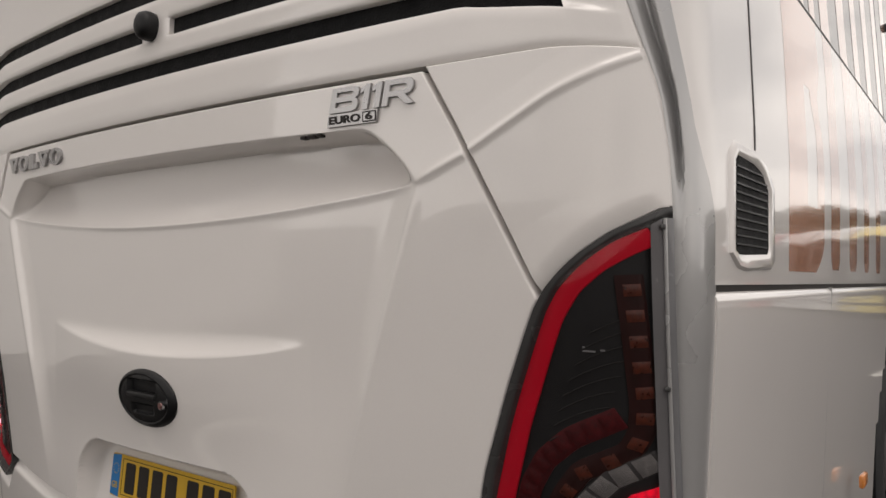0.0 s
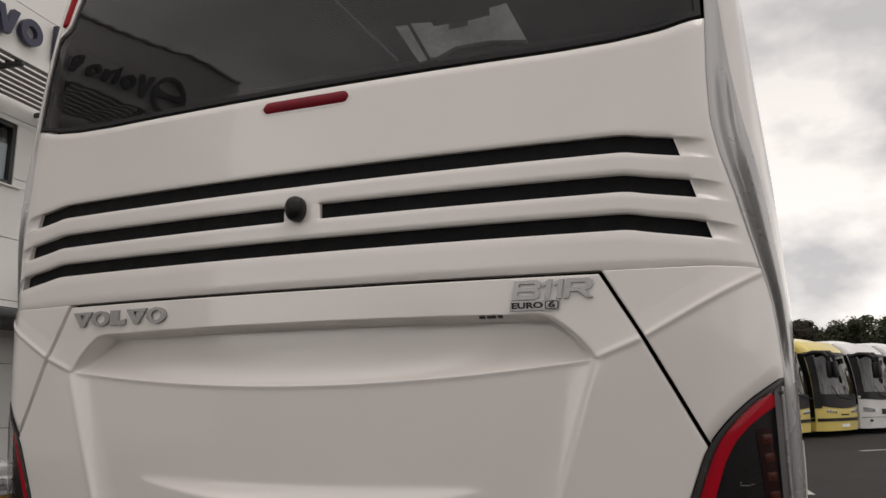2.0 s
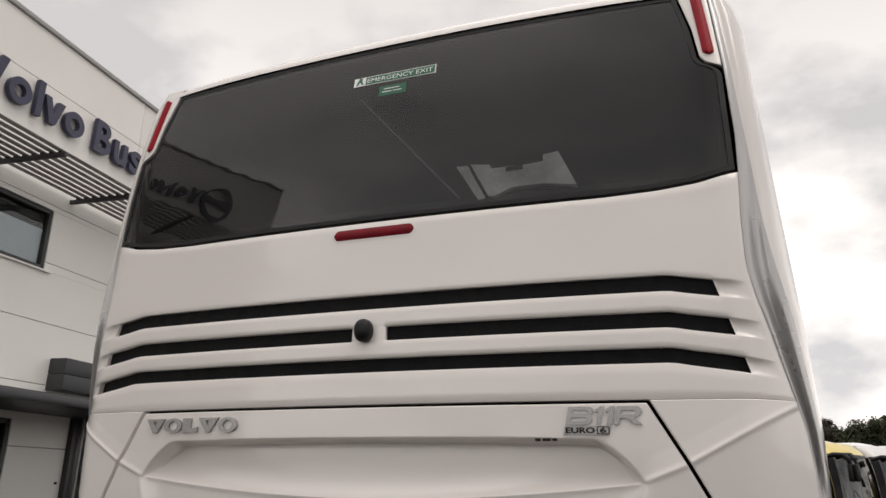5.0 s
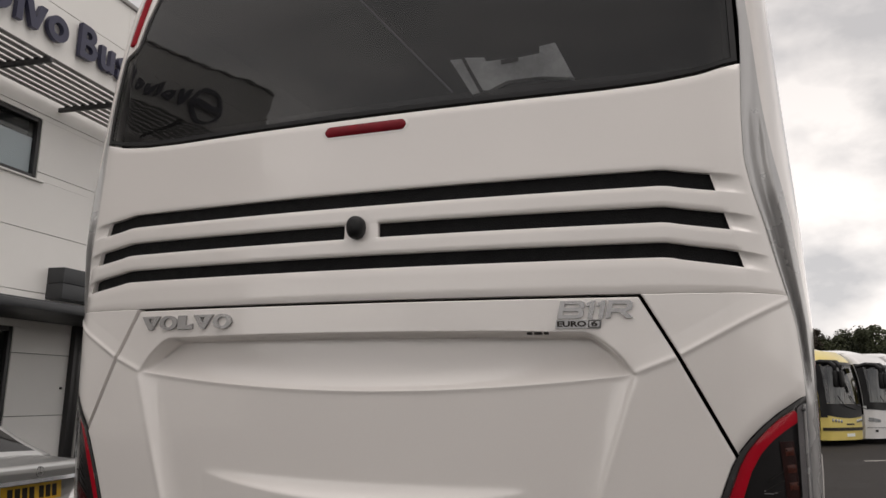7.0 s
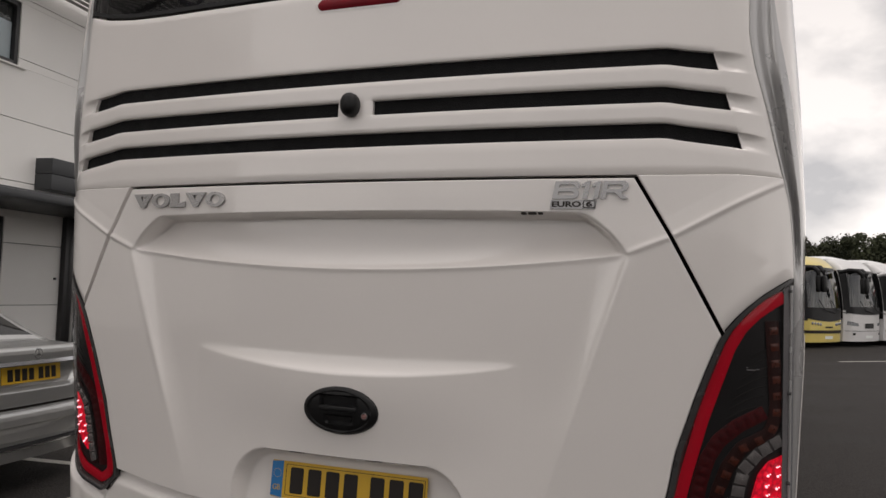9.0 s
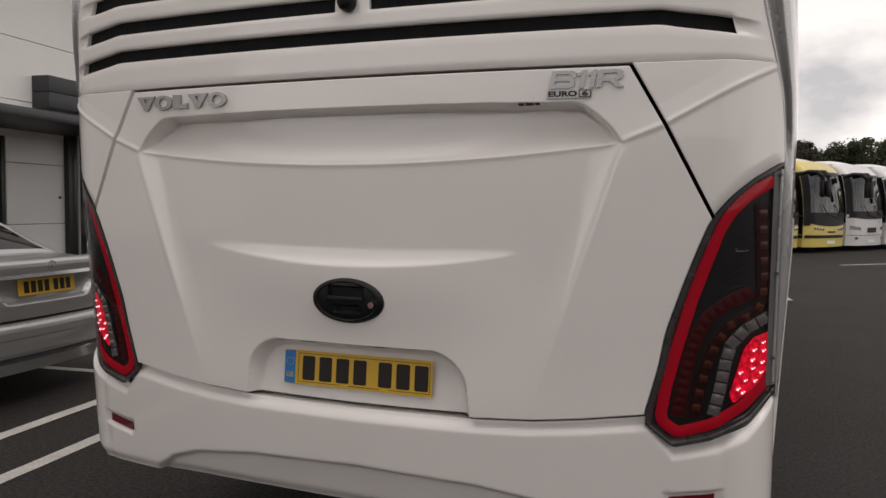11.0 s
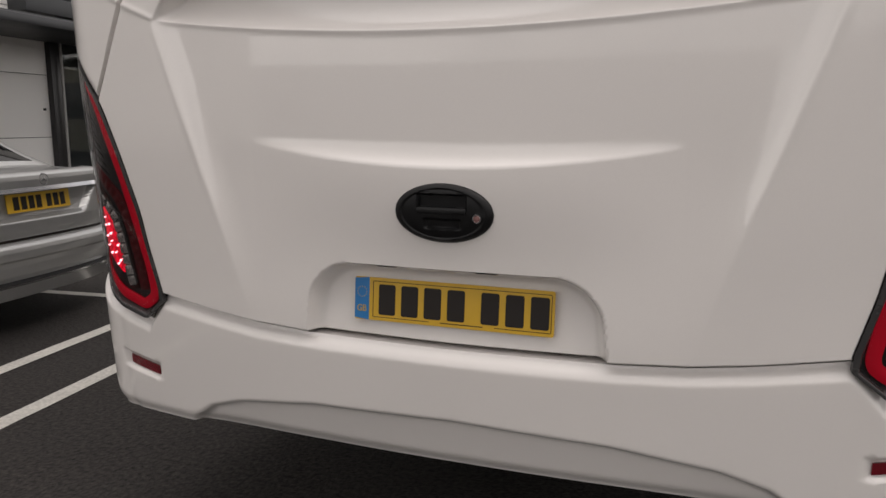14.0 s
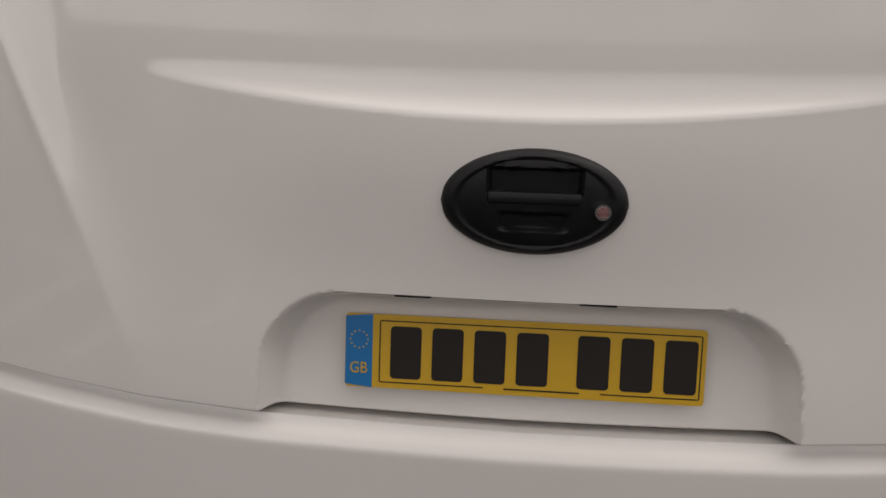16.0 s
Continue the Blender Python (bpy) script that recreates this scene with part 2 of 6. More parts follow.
M_STRIPE = mat("salmon_livery_film", (0.60, 0.29, 0.18), 0.15, vary=0.05, scale=3, coat=1.0)
M_ASPHALT = mat("worn_asphalt", (0.0215, 0.0183, 0.0163), 0.95, vary=0.36, scale=0.7, bump=1.0, bump_scale=70, fine=0.8, fine_scale=48)
M_ASPHALT.node_tree.nodes["Principled BSDF"].inputs["Specular IOR Level"].default_value = 0.35
def add_cracks(m, scale, width, depth):
    """Fine dark cracks over a surface's own colour."""
    n, l = m.node_tree.nodes, m.node_tree.links
    co, no, mx, vo, mr, sc = (n.new("ShaderNode" + k) for k in ("TexCoord", "TexNoise", "Mix", "TexVoronoi", "MapRange", "HueSaturation"))
    no.inputs["Scale"].default_value, no.inputs["Detail"].default_value = 2.2, 6
    mx.data_type = "VECTOR"
    mx.inputs[0].default_value = 0.22
    vo.feature = "DISTANCE_TO_EDGE"
    vo.inputs["Scale"].default_value = scale
    mr.inputs["From Max"].default_value = width
    mr.inputs["To Min"].default_value = 1 - depth
    l.new(co.outputs["Object"], no.inputs["Vector"])
    l.new(co.outputs["Object"], mx.inputs[4])
    l.new(no.outputs["Color"], mx.inputs[5])
    l.new(mx.outputs[1], vo.inputs["Vector"])
    l.new(vo.outputs["Distance"], mr.inputs["Value"])
    b = n["Principled BSDF"]
    l.new(b.inputs["Base Color"].links[0].from_socket, sc.inputs["Color"])
    l.new(mr.outputs["Result"], sc.inputs["Value"])
    l.new(sc.outputs["Color"], b.inputs["Base Color"])


add_cracks(M_ASPHALT, 0.45, 0.006, 0.32)
M_LINE = mat("road_line_paint", (0.50, 0.48, 0.44), 0.7, vary=0.16, scale=5, fine=0.18, fine_scale=60)


# ---- mesh helpers ----
def part(name, bm, material, parent=None, label="", sharp=42, tag=None):
    """Links a bmesh as one mesh object under a thing or a part."""
    me = bpy.data.meshes.new(name)
    bmesh.ops.recalc_face_normals(bm, faces=bm.faces[:])
    bm.to_mesh(me)
    bm.free()
    for p in me.polygons:
        p.use_smooth = True
    me.set_sharp_from_angle(angle=radians(sharp))
    for m in (material if isinstance(material, (list, tuple)) else [material]):
        me.materials.append(m)
    ob = new(name, me)
    if parent:
        ob.parent = parent
    if label:
        ob["label"] = label
    return ob


def thing(name, label, category, m=None, group="", kind=""):
    ob = new(name)
    if m is not None:
        ob.matrix_world = m
    return tagged(ob, label, category, group, kind)


def box(bm, lo, hi, bevel=0.0, m=None, seg=2):
    r = bmesh.ops.create_cube(bm, size=1.0)
    vs = r["verts"]
    for v in vs:
        v.co = Vector([lo[i] + (v.co[i] + 0.5) * (hi[i] - lo[i]) for i in range(3)])
    if bevel:
        es = list({e for v in vs for e in v.link_edges})
        r2 = bmesh.ops.bevel(bm, geom=es, offset=bevel, segments=seg, affect="EDGES", profile=0.5)
        vs = list({v for f in r2["faces"] for v in f.verts} | {v for v in vs if v.is_valid})
    if m is not None:
        bmesh.ops.transform(bm, matrix=m, verts=vs)
    return vs


def boxes(items, bevel=0.0):
    bm = bmesh.new()
    for lo, hi in items:
        box(bm, lo, hi, bevel)
    return bm


def tube(bm, pts, r, n=12, cap=True):
    """A round bar along points; r may be a list."""
    rings = []
    pts = [Vector(p) for p in pts]
    up = Vector((0, 0, 1))
    for i, p in enumerate(pts):
        d = (pts[min(i + 1, len(pts) - 1)] - pts[max(i - 1, 0)]).normalized()
        a = d.cross(up if abs(d.z) < 0.95 else Vector((1, 0, 0))).normalized()
        b = d.cross(a)
        rr = r[i] if isinstance(r, (list, tuple)) else r
        rings.append([bm.verts.new(p + rr * (math.cos(k * math.tau / n) * a + math.sin(k * math.tau / n) * b)) for k in range(n)])
    for i in range(len(rings) - 1):
        for k in range(n):
            bm.faces.new((rings[i][k], rings[i][(k + 1) % n], rings[i + 1][(k + 1) % n], rings[i + 1][k]))
    if cap:
        bm.faces.new(rings[0][::-1])
        bm.faces.new(rings[-1])


def sheet(fn, us, vs, back=None, skip=None, round_=0.0):
    """A grid of fn(u, v); its open edges turn back by the vector back, the rim first drawn in by round_."""
    bm = bmesh.new()
    g = [[bm.verts.new(fn(u, v)) for u in us] for v in vs]
    for j in range(len(vs) - 1):
        for i in range(len(us) - 1):
            if skip and skip((us[i] + us[i + 1]) / 2, (vs[j] + vs[j + 1]) / 2):
                continue
            bm.faces.new((g[j][i], g[j][i + 1], g[j + 1][i + 1], g[j + 1][i]))
    bmesh.ops.delete(bm, geom=[v for v in bm.verts if not v.link_faces], context="VERTS")
    if back is not None:
        back = Vector(back)
        es = [e for e in bm.edges if e.is_boundary]
        if round_:
            for v in {v for e in es for v in e.verts}:
                v.co += back.normalized() * round_
        r = bmesh.ops.extrude_edge_only(bm, edges=es)
        for v in [x for x in r["geom"] if isinstance(x, bmesh.types.BMVert)]:
            v.co += back
    return bm


def steps(a, b, n, e=0.0):
    """n even steps from a to b, with a close step inside each end."""
    out = [a + (b - a) * i / n for i in range(n + 1)]
    if e:
        s = e if b > a else -e
        out = [out[0], a + s] + out[1:-1] + [b - s, out[-1]]
    return out


def lerp_table(x, table):
    if x <= table[0][0]:
        return table[0][1]
    for (a, p), (b, q) in zip(table, table[1:]):
        if x <= b:
            return p + (q - p) * (x - a) / (b - a)
    return table[-1][1]


def sm(x):
    x = min(max(x, 0.0), 1.0)
    return x * x * (3 - 2 * x)


def prism(bm, outline, depth, m=None):
    """A plate from an outline in x, z, with its face at y 0 and its back at y depth."""
    a = [bm.verts.new((x, 0, z)) for x, z in outline]
    b = [bm.verts.new((x, depth, z)) for x, z in outline]
    n = len(a)
    bm.faces.new(a)
    bm.faces.new(b[::-1])
    for i in range(n):
        bm.faces.new((a[i], a[(i + 1) % n], b[(i + 1) % n], b[i]))
    if m is not None:
        bmesh.ops.transform(bm, matrix=m, verts=a + b)
    return a + b


def lettering(text, size, depth, shear=0.0, width=None, bevel=0.0, bold=0.0):
    """Raised letters as a bmesh, standing in x and z, facing -y, from the lower left corner."""
    cu = bpy.data.curves.new("lettering", "FONT")
    cu.body, cu.size, cu.extrude, cu.shear, cu.bevel_depth, cu.resolution_u, cu.offset = text, size, depth / 2, shear, bevel, 4, bold
    ob = new("lettering", cu)
    me = bpy.data.meshes.new_from_object(ob.evaluated_get(bpy.context.evaluated_depsgraph_get()))
    bpy.data.objects.remove(ob)
    bm = bmesh.new()
    bm.from_mesh(me)
    bpy.data.meshes.remove(me)
    xs, zs = [v.co.x for v in bm.verts], [v.co.y for v in bm.verts]
    k = width / (max(xs) - min(xs)) if width else 1.0
    x0, z0 = min(xs), min(zs)
    for v in bm.verts:
        v.co = Vector(((v.co.x - x0) * k, -v.co.z, v.co.y - z0))
    return bm


def cutout(outlines, depth):
    """A plate from closed outlines in x, z; an outline inside another is a hole. It faces -y, its back at y 0."""
    cu = bpy.data.curves.new("cutout", "CURVE")
    cu.dimensions, cu.fill_mode, cu.extrude = "2D", "BOTH", depth / 2
    for o in outlines:
        sp = cu.splines.new("POLY")
        sp.points.add(len(o) - 1)
        for p, (x, z) in zip(sp.points, o):
            p.co = (x, z, 0, 1)
        sp.use_cyclic_u = True
    ob = new("cutout", cu)
    me = bpy.data.meshes.new_from_object(ob.evaluated_get(bpy.context.evaluated_depsgraph_get()))
    bpy.data.objects.remove(ob)
    bm = bmesh.new()
    bm.from_mesh(me)
    bpy.data.meshes.remove(me)
    for v in bm.verts:
        v.co = Vector((v.co.x, -v.co.z - depth / 2, v.co.y))
    return bm


# ---- the ground ----
bm = bmesh.new()
bmesh.ops.create_grid(bm, x_segments=60, y_segments=60, size=600)
ground = part("ground", bm, M_ASPHALT)
tagged(ground, "dark grey worn asphalt of the coach yard", "ground", kind="structure")

# ---- the coach: the form of its tail ----
PROFILE = [(0.30, -0.07), (0.40, -0.085), (0.60, -0.108), (0.76, -0.125), (1.1, -0.145), (1.58, -0.165), (1.78, -0.17), (2.0, -0.165), (2.34, -0.140), (2.45, -0.133), (2.6, -0.1205), (2.7, -0.1085), (2.8, -0.0935), (2.9, -0.0755), (3.02, -0.0515), (3.1, -0.0345), (3.17, -0.0165), (3.3, 0.025)]
BOW = [(0.3, 0.075), (0.9, 0.075), (1.4, 0.055), (1.9, 0.055), (2.15, 0.04), (3.3, 0.04)]
TRIM_IN = [(0.40, 1.238), (1.53, 1.237), (1.61, 1.235), (1.70, 1.226), (1.737, 1.219), (1.79, 1.205), (1.87, 1.184), (1.966, 1.161), (2.06, 1.135), (2.146, 1.119), (2.27, 1.119), (2.425, 1.126), (2.55, 1.129), (2.79, 1.119), (3.2, 1.085)]
SIDE = [(0.36, 1.222), (0.6, 1.234), (0.9, 1.250), (1.3, 1.271), (1.70, 1.275), (2.0, 1.262), (2.25, 1.244), (2.68, 1.216), (3.0, 1.197), (3.08, 1.175), (3.15, 1.11), (3.2, 0.98), (3.24, 0.7), (3.26, 0.0)]
SEAM = [(1.30, 1.0977), (1.388, 1.052), (1.623, 0.93), (1.783, 0.838)]
LAMP_L = [(0.73, 0.970), (0.789, 0.895), (0.826, 0.897), (0.963, 0.932), (1.063, 0.948), (1.095, 0.960), (1.212, 0.997), (1.318, 1.036), (1.382, 1.062), (1.434, 1.111), (1.480, 1.160), (1.523, 1.232), (1.57, 1.311)]
LAMP_R = [(0.73, 0.977), (0.754, 1.064), (0.801, 1.165), (0.875, 1.234), (1.0, 1.2375), (1.523, 1.2370)]


def smooth_table(x, table, w=0.03):
    return (lerp_table(x - w, table) + 2 * lerp_table(x, table) + lerp_table(x + w, table)) / 4


def tail(x, z):
    """The plain outer face of the tail."""
    e = min(max(abs(x) - 1.06, 0), 0.2)
    return smooth_table(z, PROFILE, 0.05) + smooth_table(z, BOW, 0.1) * x * x + 3.8 * e * e


def bump_top(x):
    return lerp_table(abs(x), [(0.0, 0.757), (0.40, 0.760), (0.57, 0.768), (0.72, 0.785), (0.90, 0.812), (1.0, 0.82)])


def crease(x, z):
    """The ridge that climbs from the shelf's corner to the trim."""
    a = abs(x)
    if a < 0.80:
        return 0.0
    line = 1.573 + (a - 0.81) * 0.40 + 0.15 * max(a - 0.93, 0)
    d = (z - line) * 0.88
    f, g = sm((a - 0.80) / 0.05), sm((a - 0.79) / 0.14)
    return -f * 0.0040 * math.exp(-(d / 0.0070) ** 2) - g * (0.0035 * max(0.0, 1 - abs(d) / (0.05 if d > 0 else 0.17)))


def hatch_face(x, z):
    y, a = tail(x, z), abs(x)
    lip = 1.520 + 0.053 * (a / 0.81) ** 2
    top = 1.689 - 0.006 * (a / 0.67) ** 2
    # the hollow shelf
    side = 0.822 - (z - 1.573) * 1.08 + 0.016 * math.sin(max(0, min(1, (z - 1.573) / 0.116)) * math.pi)
    lay = 1.0
    if lip < z:
        lay = max(0.0, (top - z) / (top - lip))
    if lip < z < top + 0.02:
        s = (top - z) / (top - lip)
        depth = 0.074 * (1 - max(s, 0) ** 2.1)
        depth *= sm((side - a) / 0.028) * sm((top + 0.003 - z) / 0.016)
        y += depth
    # the panel below lies back between two slanting shoulders
    edge = 0.825 - abs(1.573 - z) * (0.325 if z < 1.573 else 0.9)
    deep = 0.018 * sm((z - 0.72) / 0.5)
    t = min(max((edge - a) / 0.085, 0.0), 1.0)
    y += deep * (1 - (1 - t) ** 2.2) * lay
    y -= 0.0022 * math.exp(-((edge + 0.004 - a) / 0.011) ** 2) * sm((1.573 - z) / 0.04) * sm((z - 0.95) / 0.35)
    y -= 0.0026 * math.exp(-((z - lip) / 0.008) ** 2) * sm((0.82 - a) / 0.03)
    # the curved brow above the handle
    k = max(1 - (a / 0.54) ** 2, 0)
    brow = 1.212 + 0.045 * (a / 0.52) ** 2
    up = 0.0
    for dz in (-0.002, -0.0007, 0.0007, 0.002):
        up += 0.25 * min(max((brow + 0.022 + 0.040 * k - z - dz) / (0.022 + 0.044 * k), 0.0), 1.0) ** 2.6
    y -= 0.026 * k ** 1.15 * up * sm((z - 0.93) / 0.26)
    # the bay of the number plate
    w = 0.392 - 0.18 * max(z - 0.74, 0) ** 1.3
    r = 0.11
    zt = 0.960
    px, pz = max(a - (w - r), 0), max(z - (zt - r), 0)
    d = r - math.hypot(px, pz) if (px or pz) else r
    y += 0.060 * (1 - (1 - min(max(d / 0.034, 0.0), 1.0)) ** 2.4) * (1 - 0.35 * sm((0.9 - z) / 0.2))
    return y + crease(x, z)


def hatch_half(z):
    """Half the hatch's width at a height."""
    return min(lerp_table(z, SEAM) - 0.0058, lamp_left(z) - 0.0025)


def lamp_left(z):
    """Inner edge of the tail lamp."""
    return smooth_table(z, LAMP_L, 0.034 * sm((z - 0.82) / 0.06))


coach = thing("coach", "white touring coach with silver corner trims and lit tail lamps", "coach")


def hatch_point(s, v):
    zv = 0.76 + v * (1.777 - 0.76)
    x = s * hatch_half(max(zv, 0.80))
    for _ in range(2):
        z = zv + (bump_top(x) + 0.006 - 0.76) * (1 - v) ** 4
        # rows follow the lip
        lip = 1.520 + 0.053 * min(abs(x) / 0.81, 1.0) ** 2
        z += (lip - 1.5465) * max(0.0, 1 - abs(zv - 1.5465) / 0.13)
        x = s * hatch_half(max(z, 0.80))
    return Vector((x, hatch_face(x, z), z))


hv = sorted(set(steps(0, 1, 240, 0.003)) | {(z - 0.76) / 1.017 for z in (1.5445, 1.5465, 1.5485, 1.681, 1.684, 1.687, 1.690, 1.693)})
part("rear_hatch", sheet(hatch_point, steps(-1, 1, 360, 0.003), hv, (0, 0.03, 0), round_=0.003), M_WHITE, coach, "glossy white moulded engine hatch", sharp=60)


def lamp_roll(x, z):
    """How far the panels roll in towards the lamp's upper edge."""
    best = 1.0
    q = Vector((x, z))
    for a, b in zip(LAMP_EDGE, LAMP_EDGE[1:]):
        t = min(max((q - a).dot(b - a) / (b - a).length_squared, 0.0), 1.0)
        best = min(best, (q - a - (b - a) * t).length)
    return 0.012 * max(0.0, 1 - best / 0.034) ** 2 * sm((1.235 - x) / 0.04)


LAMP_EDGE = [Vector((lamp_left(z), z)) for z in (0.80, 0.88, 0.96, 1.04, 1.12, 1.20, 1.28, 1.34, 1.38, 1.41, 1.44, 1.47, 1.50, 1.52)]


# corner panels beside the hatch
def corner_panel(sgn):
    def at(u, v):
        z = 1.378 + v * (1.7845 - 1.378)
        a = lerp_table(z, SEAM) + 0.0058
        lamp = lamp_left(z)
        b = (lamp if z < 1.523 else lerp_table(z, TRIM_IN) + 0.004) - 0.004
        b = max(b, a + 0.003)
        x = a + u * (b - a)
        return Vector((sgn * x, tail(x, z) + crease(x, z) + lamp_roll(x, z) - 0.002, z))
    return sheet(at, steps(0, 1, 90, 0.012), steps(0, 1, 150, 0.006), (0, 0.03, 0), round_=0.003)


for sgn in (1, -1):
    part("corner_panel", corner_panel(sgn), M_WHITE, coach, sharp=60)


# upper panel with three long air slots
def window_foot(x):
    return lerp_table(abs(x), [(0.0, 2.384), (0.75, 2.384), (0.90, 2.390), (1.02, 2.404), (1.13, 2.434)])


def slot_end(z):
    return 1.03 + (2.106 - z) * 0.285


def droop(x):
    return 0.155 * max(abs(x) - 0.90, 0) * sm((abs(x) - 0.88) / 0.08)


SLOT_ROWS = [1.786, 1.882, 1.924, 1.978, 2.023, 2.080, 2.127]
row_v = []
for i in range(len(SLOT_ROWS) - 1):
    row_v += [i + f for f in (0, 0.06, 0.3, 0.5, 0.7, 0.94)]
row_v += [6 + f for f in [0, 0.02, 0.06] + [0.1 * k for k in range(1, 10)] + [0.985, 1]]


def upper_point(s, v):
    i = min(int(v), 6)
    a = SLOT_ROWS[i]
    b = SLOT_ROWS[i + 1] if i < 6 else 0
    x = 0.0
    for _ in range(3):
        if i < 6:
            z = a + (b - a) * (v - i) - droop(x) * min(1, max(0, (a + (b - a) * (v - i) - 1.79) / 0.08))
        else:
            lo = a - droop(x)
            z = lo + (window_foot(x) - 0.006 - lo) * (v - i)
        e, t = min(slot_end(min(z, 2.106)), lerp_table(z, TRIM_IN) - 0.03), lerp_table(z, TRIM_IN) - 0.0005
        x = (abs(s) / 0.9 * e if abs(s) <= 0.9 else e + (t - e) * (abs(s) - 0.9) / 0.1) * (1 if s >= 0 else -1)
    y = tail(x, z)
    if i in (1, 3, 5) and abs(s) > 0.9:
        f = v - i
        y += 0.012 * sm(f * (1 - f) * 8) * (1 - sm((abs(s) - 0.9) / 0.095))
    return Vector((x, y, z))


def in_slot(s, v):
    if int(v) not in (1, 3, 5) or abs(s) > 0.9:
        return False
    return not (int(v) == 3 and -0.031 < s < 0.066)


us = sorted(set(steps(-0.9, 0.9, 90) + [-0.031, 0.066, -0.905, 0.905, -0.92, 0.92, -0.94, 0.94, -0.96, 0.96, -0.98, 0.98, -0.995, 0.995, -1, 1]))
part("upper_rear_panel", sheet(upper_point, us, row_v, (0, 0.035, 0), skip=in_slot, round_=0.003), M_WHITE, coach, "white panel with three long dark air slots", sharp=60)
bm = sheet(lambda x, z: Vector((x, tail(x, z) + 0.016, z)), steps(-1.15, 1.15, 24), steps(1.80, 2.16, 6), (0, 0.02, 0))
part("grille_backing", bm, M_VOID, coach, "black mesh behind the air slots")

# dark shell behind all seams
bm = sheet(lambda s, z: Vector((s * (lerp_table(z, TRIM_IN) - 0.01), tail(s * 1.2, z) + 0.032 + (0.07 if z < 1.80 else 0.03), z)), steps(-1, 1, 30), steps(0.48, 2.45, 30), (0, 0.03, 0))
part("inner_shell", bm, M_UNDER, coach, "black inner shell seen in the seams")


# bumper
def arch_z(x):
    a = abs(x)
    return lerp_table(a, [(0.0, 0.570), (0.40, 0.556), (0.645, 0.524), (0.755, 0.490), (0.83, 0.440), (0.86, 0.40)])


def bumper_point(s, v):
    a = abs(s)
    # the wrapped outline in plan
    if a <= 0.82:
        x = a / 0.82 * 1.10
    else:
        x = 1.10 + 0.142 * math.sin((a - 0.82) / 0.18 * math.pi / 2) if a < 1 else 1.242
    ang = (a - 0.82) / 0.18 * math.pi / 2 if a > 0.82 else 0
    if a <= 0.82:
        top = bump_top(x) - 0.006 if x < 0.90 else 0.806 - (x - 0.90) * 1.1
        if x > 0.967:
            top = 0.722 + (x - 0.967) * 0.27
    else:
        top = lerp_table(x, [(1.064, 0.746), (1.10, 0.762), (1.165, 0.793), (1.225, 0.862), (1.24, 0.90), (1.28, 0.95)])
    z = 0.412 + (top - 0.412) * v
    y = tail(min(x, 1.10), z) + 0.004
    if a > 0.82:
        y += (0.165 - y) * (1 - math.cos(ang))
    # soft shoulder under the hatch and the lamp, rolled lower rim
    d = (1 - v) * (top - 0.412)
    y += 0.026 * (1 - sm(d / 0.045)) ** 1.5
    low = v * (top - 0.412)
    y += 0.014 * (1 - sm(low / 0.05)) ** 2
    x -= 0.03 * (1 - sm(low / 0.09)) ** 2 * sm((a - 0.8) / 0.2)
    az = arch_z(x)
    y += (0.024 * sm((az - z) / 0.022) + 0.22 * max(az - z, 0)) * (1 - sm((x - 0.83) / 0.03))
    # pocket of the reflector
    if 0.93 < x < 1.12:
        zc = 0.571 + (x - 1.023) * 0.17
        px, pz = (0.083 - abs(x - 1.026)) / 0.022, (0.031 - abs(z - zc)) / 0.014
        y += 0.016 * sm(min(px, pz))
    if v == 0:
        z += 0.006 * sm((a - 0.9) / 0.1)
    return Vector((math.copysign(x, s) if s else 0.0, y, z))


bm = sheet(bumper_point, steps(-1, 1, 260), steps(0, 1, 70), (0, 0.05, 0))
part("rear_bumper", bm, M_WHITE, coach, "white moulded rear bumper with a shallow arch", sharp=60)
for sgn in (1, -1):
    bm = sheet(lambda u, v: Vector((sgn * (0.962 + 0.122 * u), tail(0.962 + 0.122 * u, 0.57) + 0.014, 0.546 + 0.021 * u + 0.028 * v)), steps(0, 1, 8), steps(0, 1, 2), (0, 0.01, 0))
    part("reflector", bm, M_REFLECTOR, coach, "small dark red rear reflector")


# the corner: a silver strip beside the tail, widest at the lamp, and white bodywork outside it
STRIP = [(1.52, 1.0), (1.66, 0.50), (2.05, 0.42), (2.30, 0.26), (2.60, 0.14), (3.13, 0.10)]


def corner_point(sgn, t, z):
    xi = smooth_table(z, TRIM_IN, 0.02)
    yi, xo, yo = tail(xi, z) + 0.002, lerp_table(z, SIDE), 0.16
    if t < 0:
        return Vector((sgn * (xi - 0.001), yi + 0.03, z))
    a = t * math.pi / 2
    x, y = xi + (xo - xi) * math.sin(a) ** 0.9, yi + (yo - yi) * (1 - math.cos(a))
    y += 0.026 * sm((z - 1.50) / 0.12) * (1 - 0.6 * sm((z - 2.15) / 0.35)) * (1 - sm(abs(t - 0.15) / 0.15))
    return Vector((sgn * x, y, z))


for sgn in (1, -1):
    bm = sheet(lambda u, z: corner_point(sgn, u * smooth_table(z, STRIP, 0.05) if u > 0 else u, z), [-1] + steps(0.0001, 1, 20), steps(0.86, 3.13, 110))
    part("corner_trim", bm, M_SILVER, coach, "silver painted corner trim", sharp=70)
    bm = sheet(lambda u, z: corner_point(sgn, (q := min(smooth_table(z, STRIP, 0.05), 0.996)) + (1 - q) * u, z), steps(0, 1, 16), steps(1.46, 3.13, 90))
    part("corner_bodywork", bm, M_WHITE, coach, "white rounded corner bodywork", sharp=70)


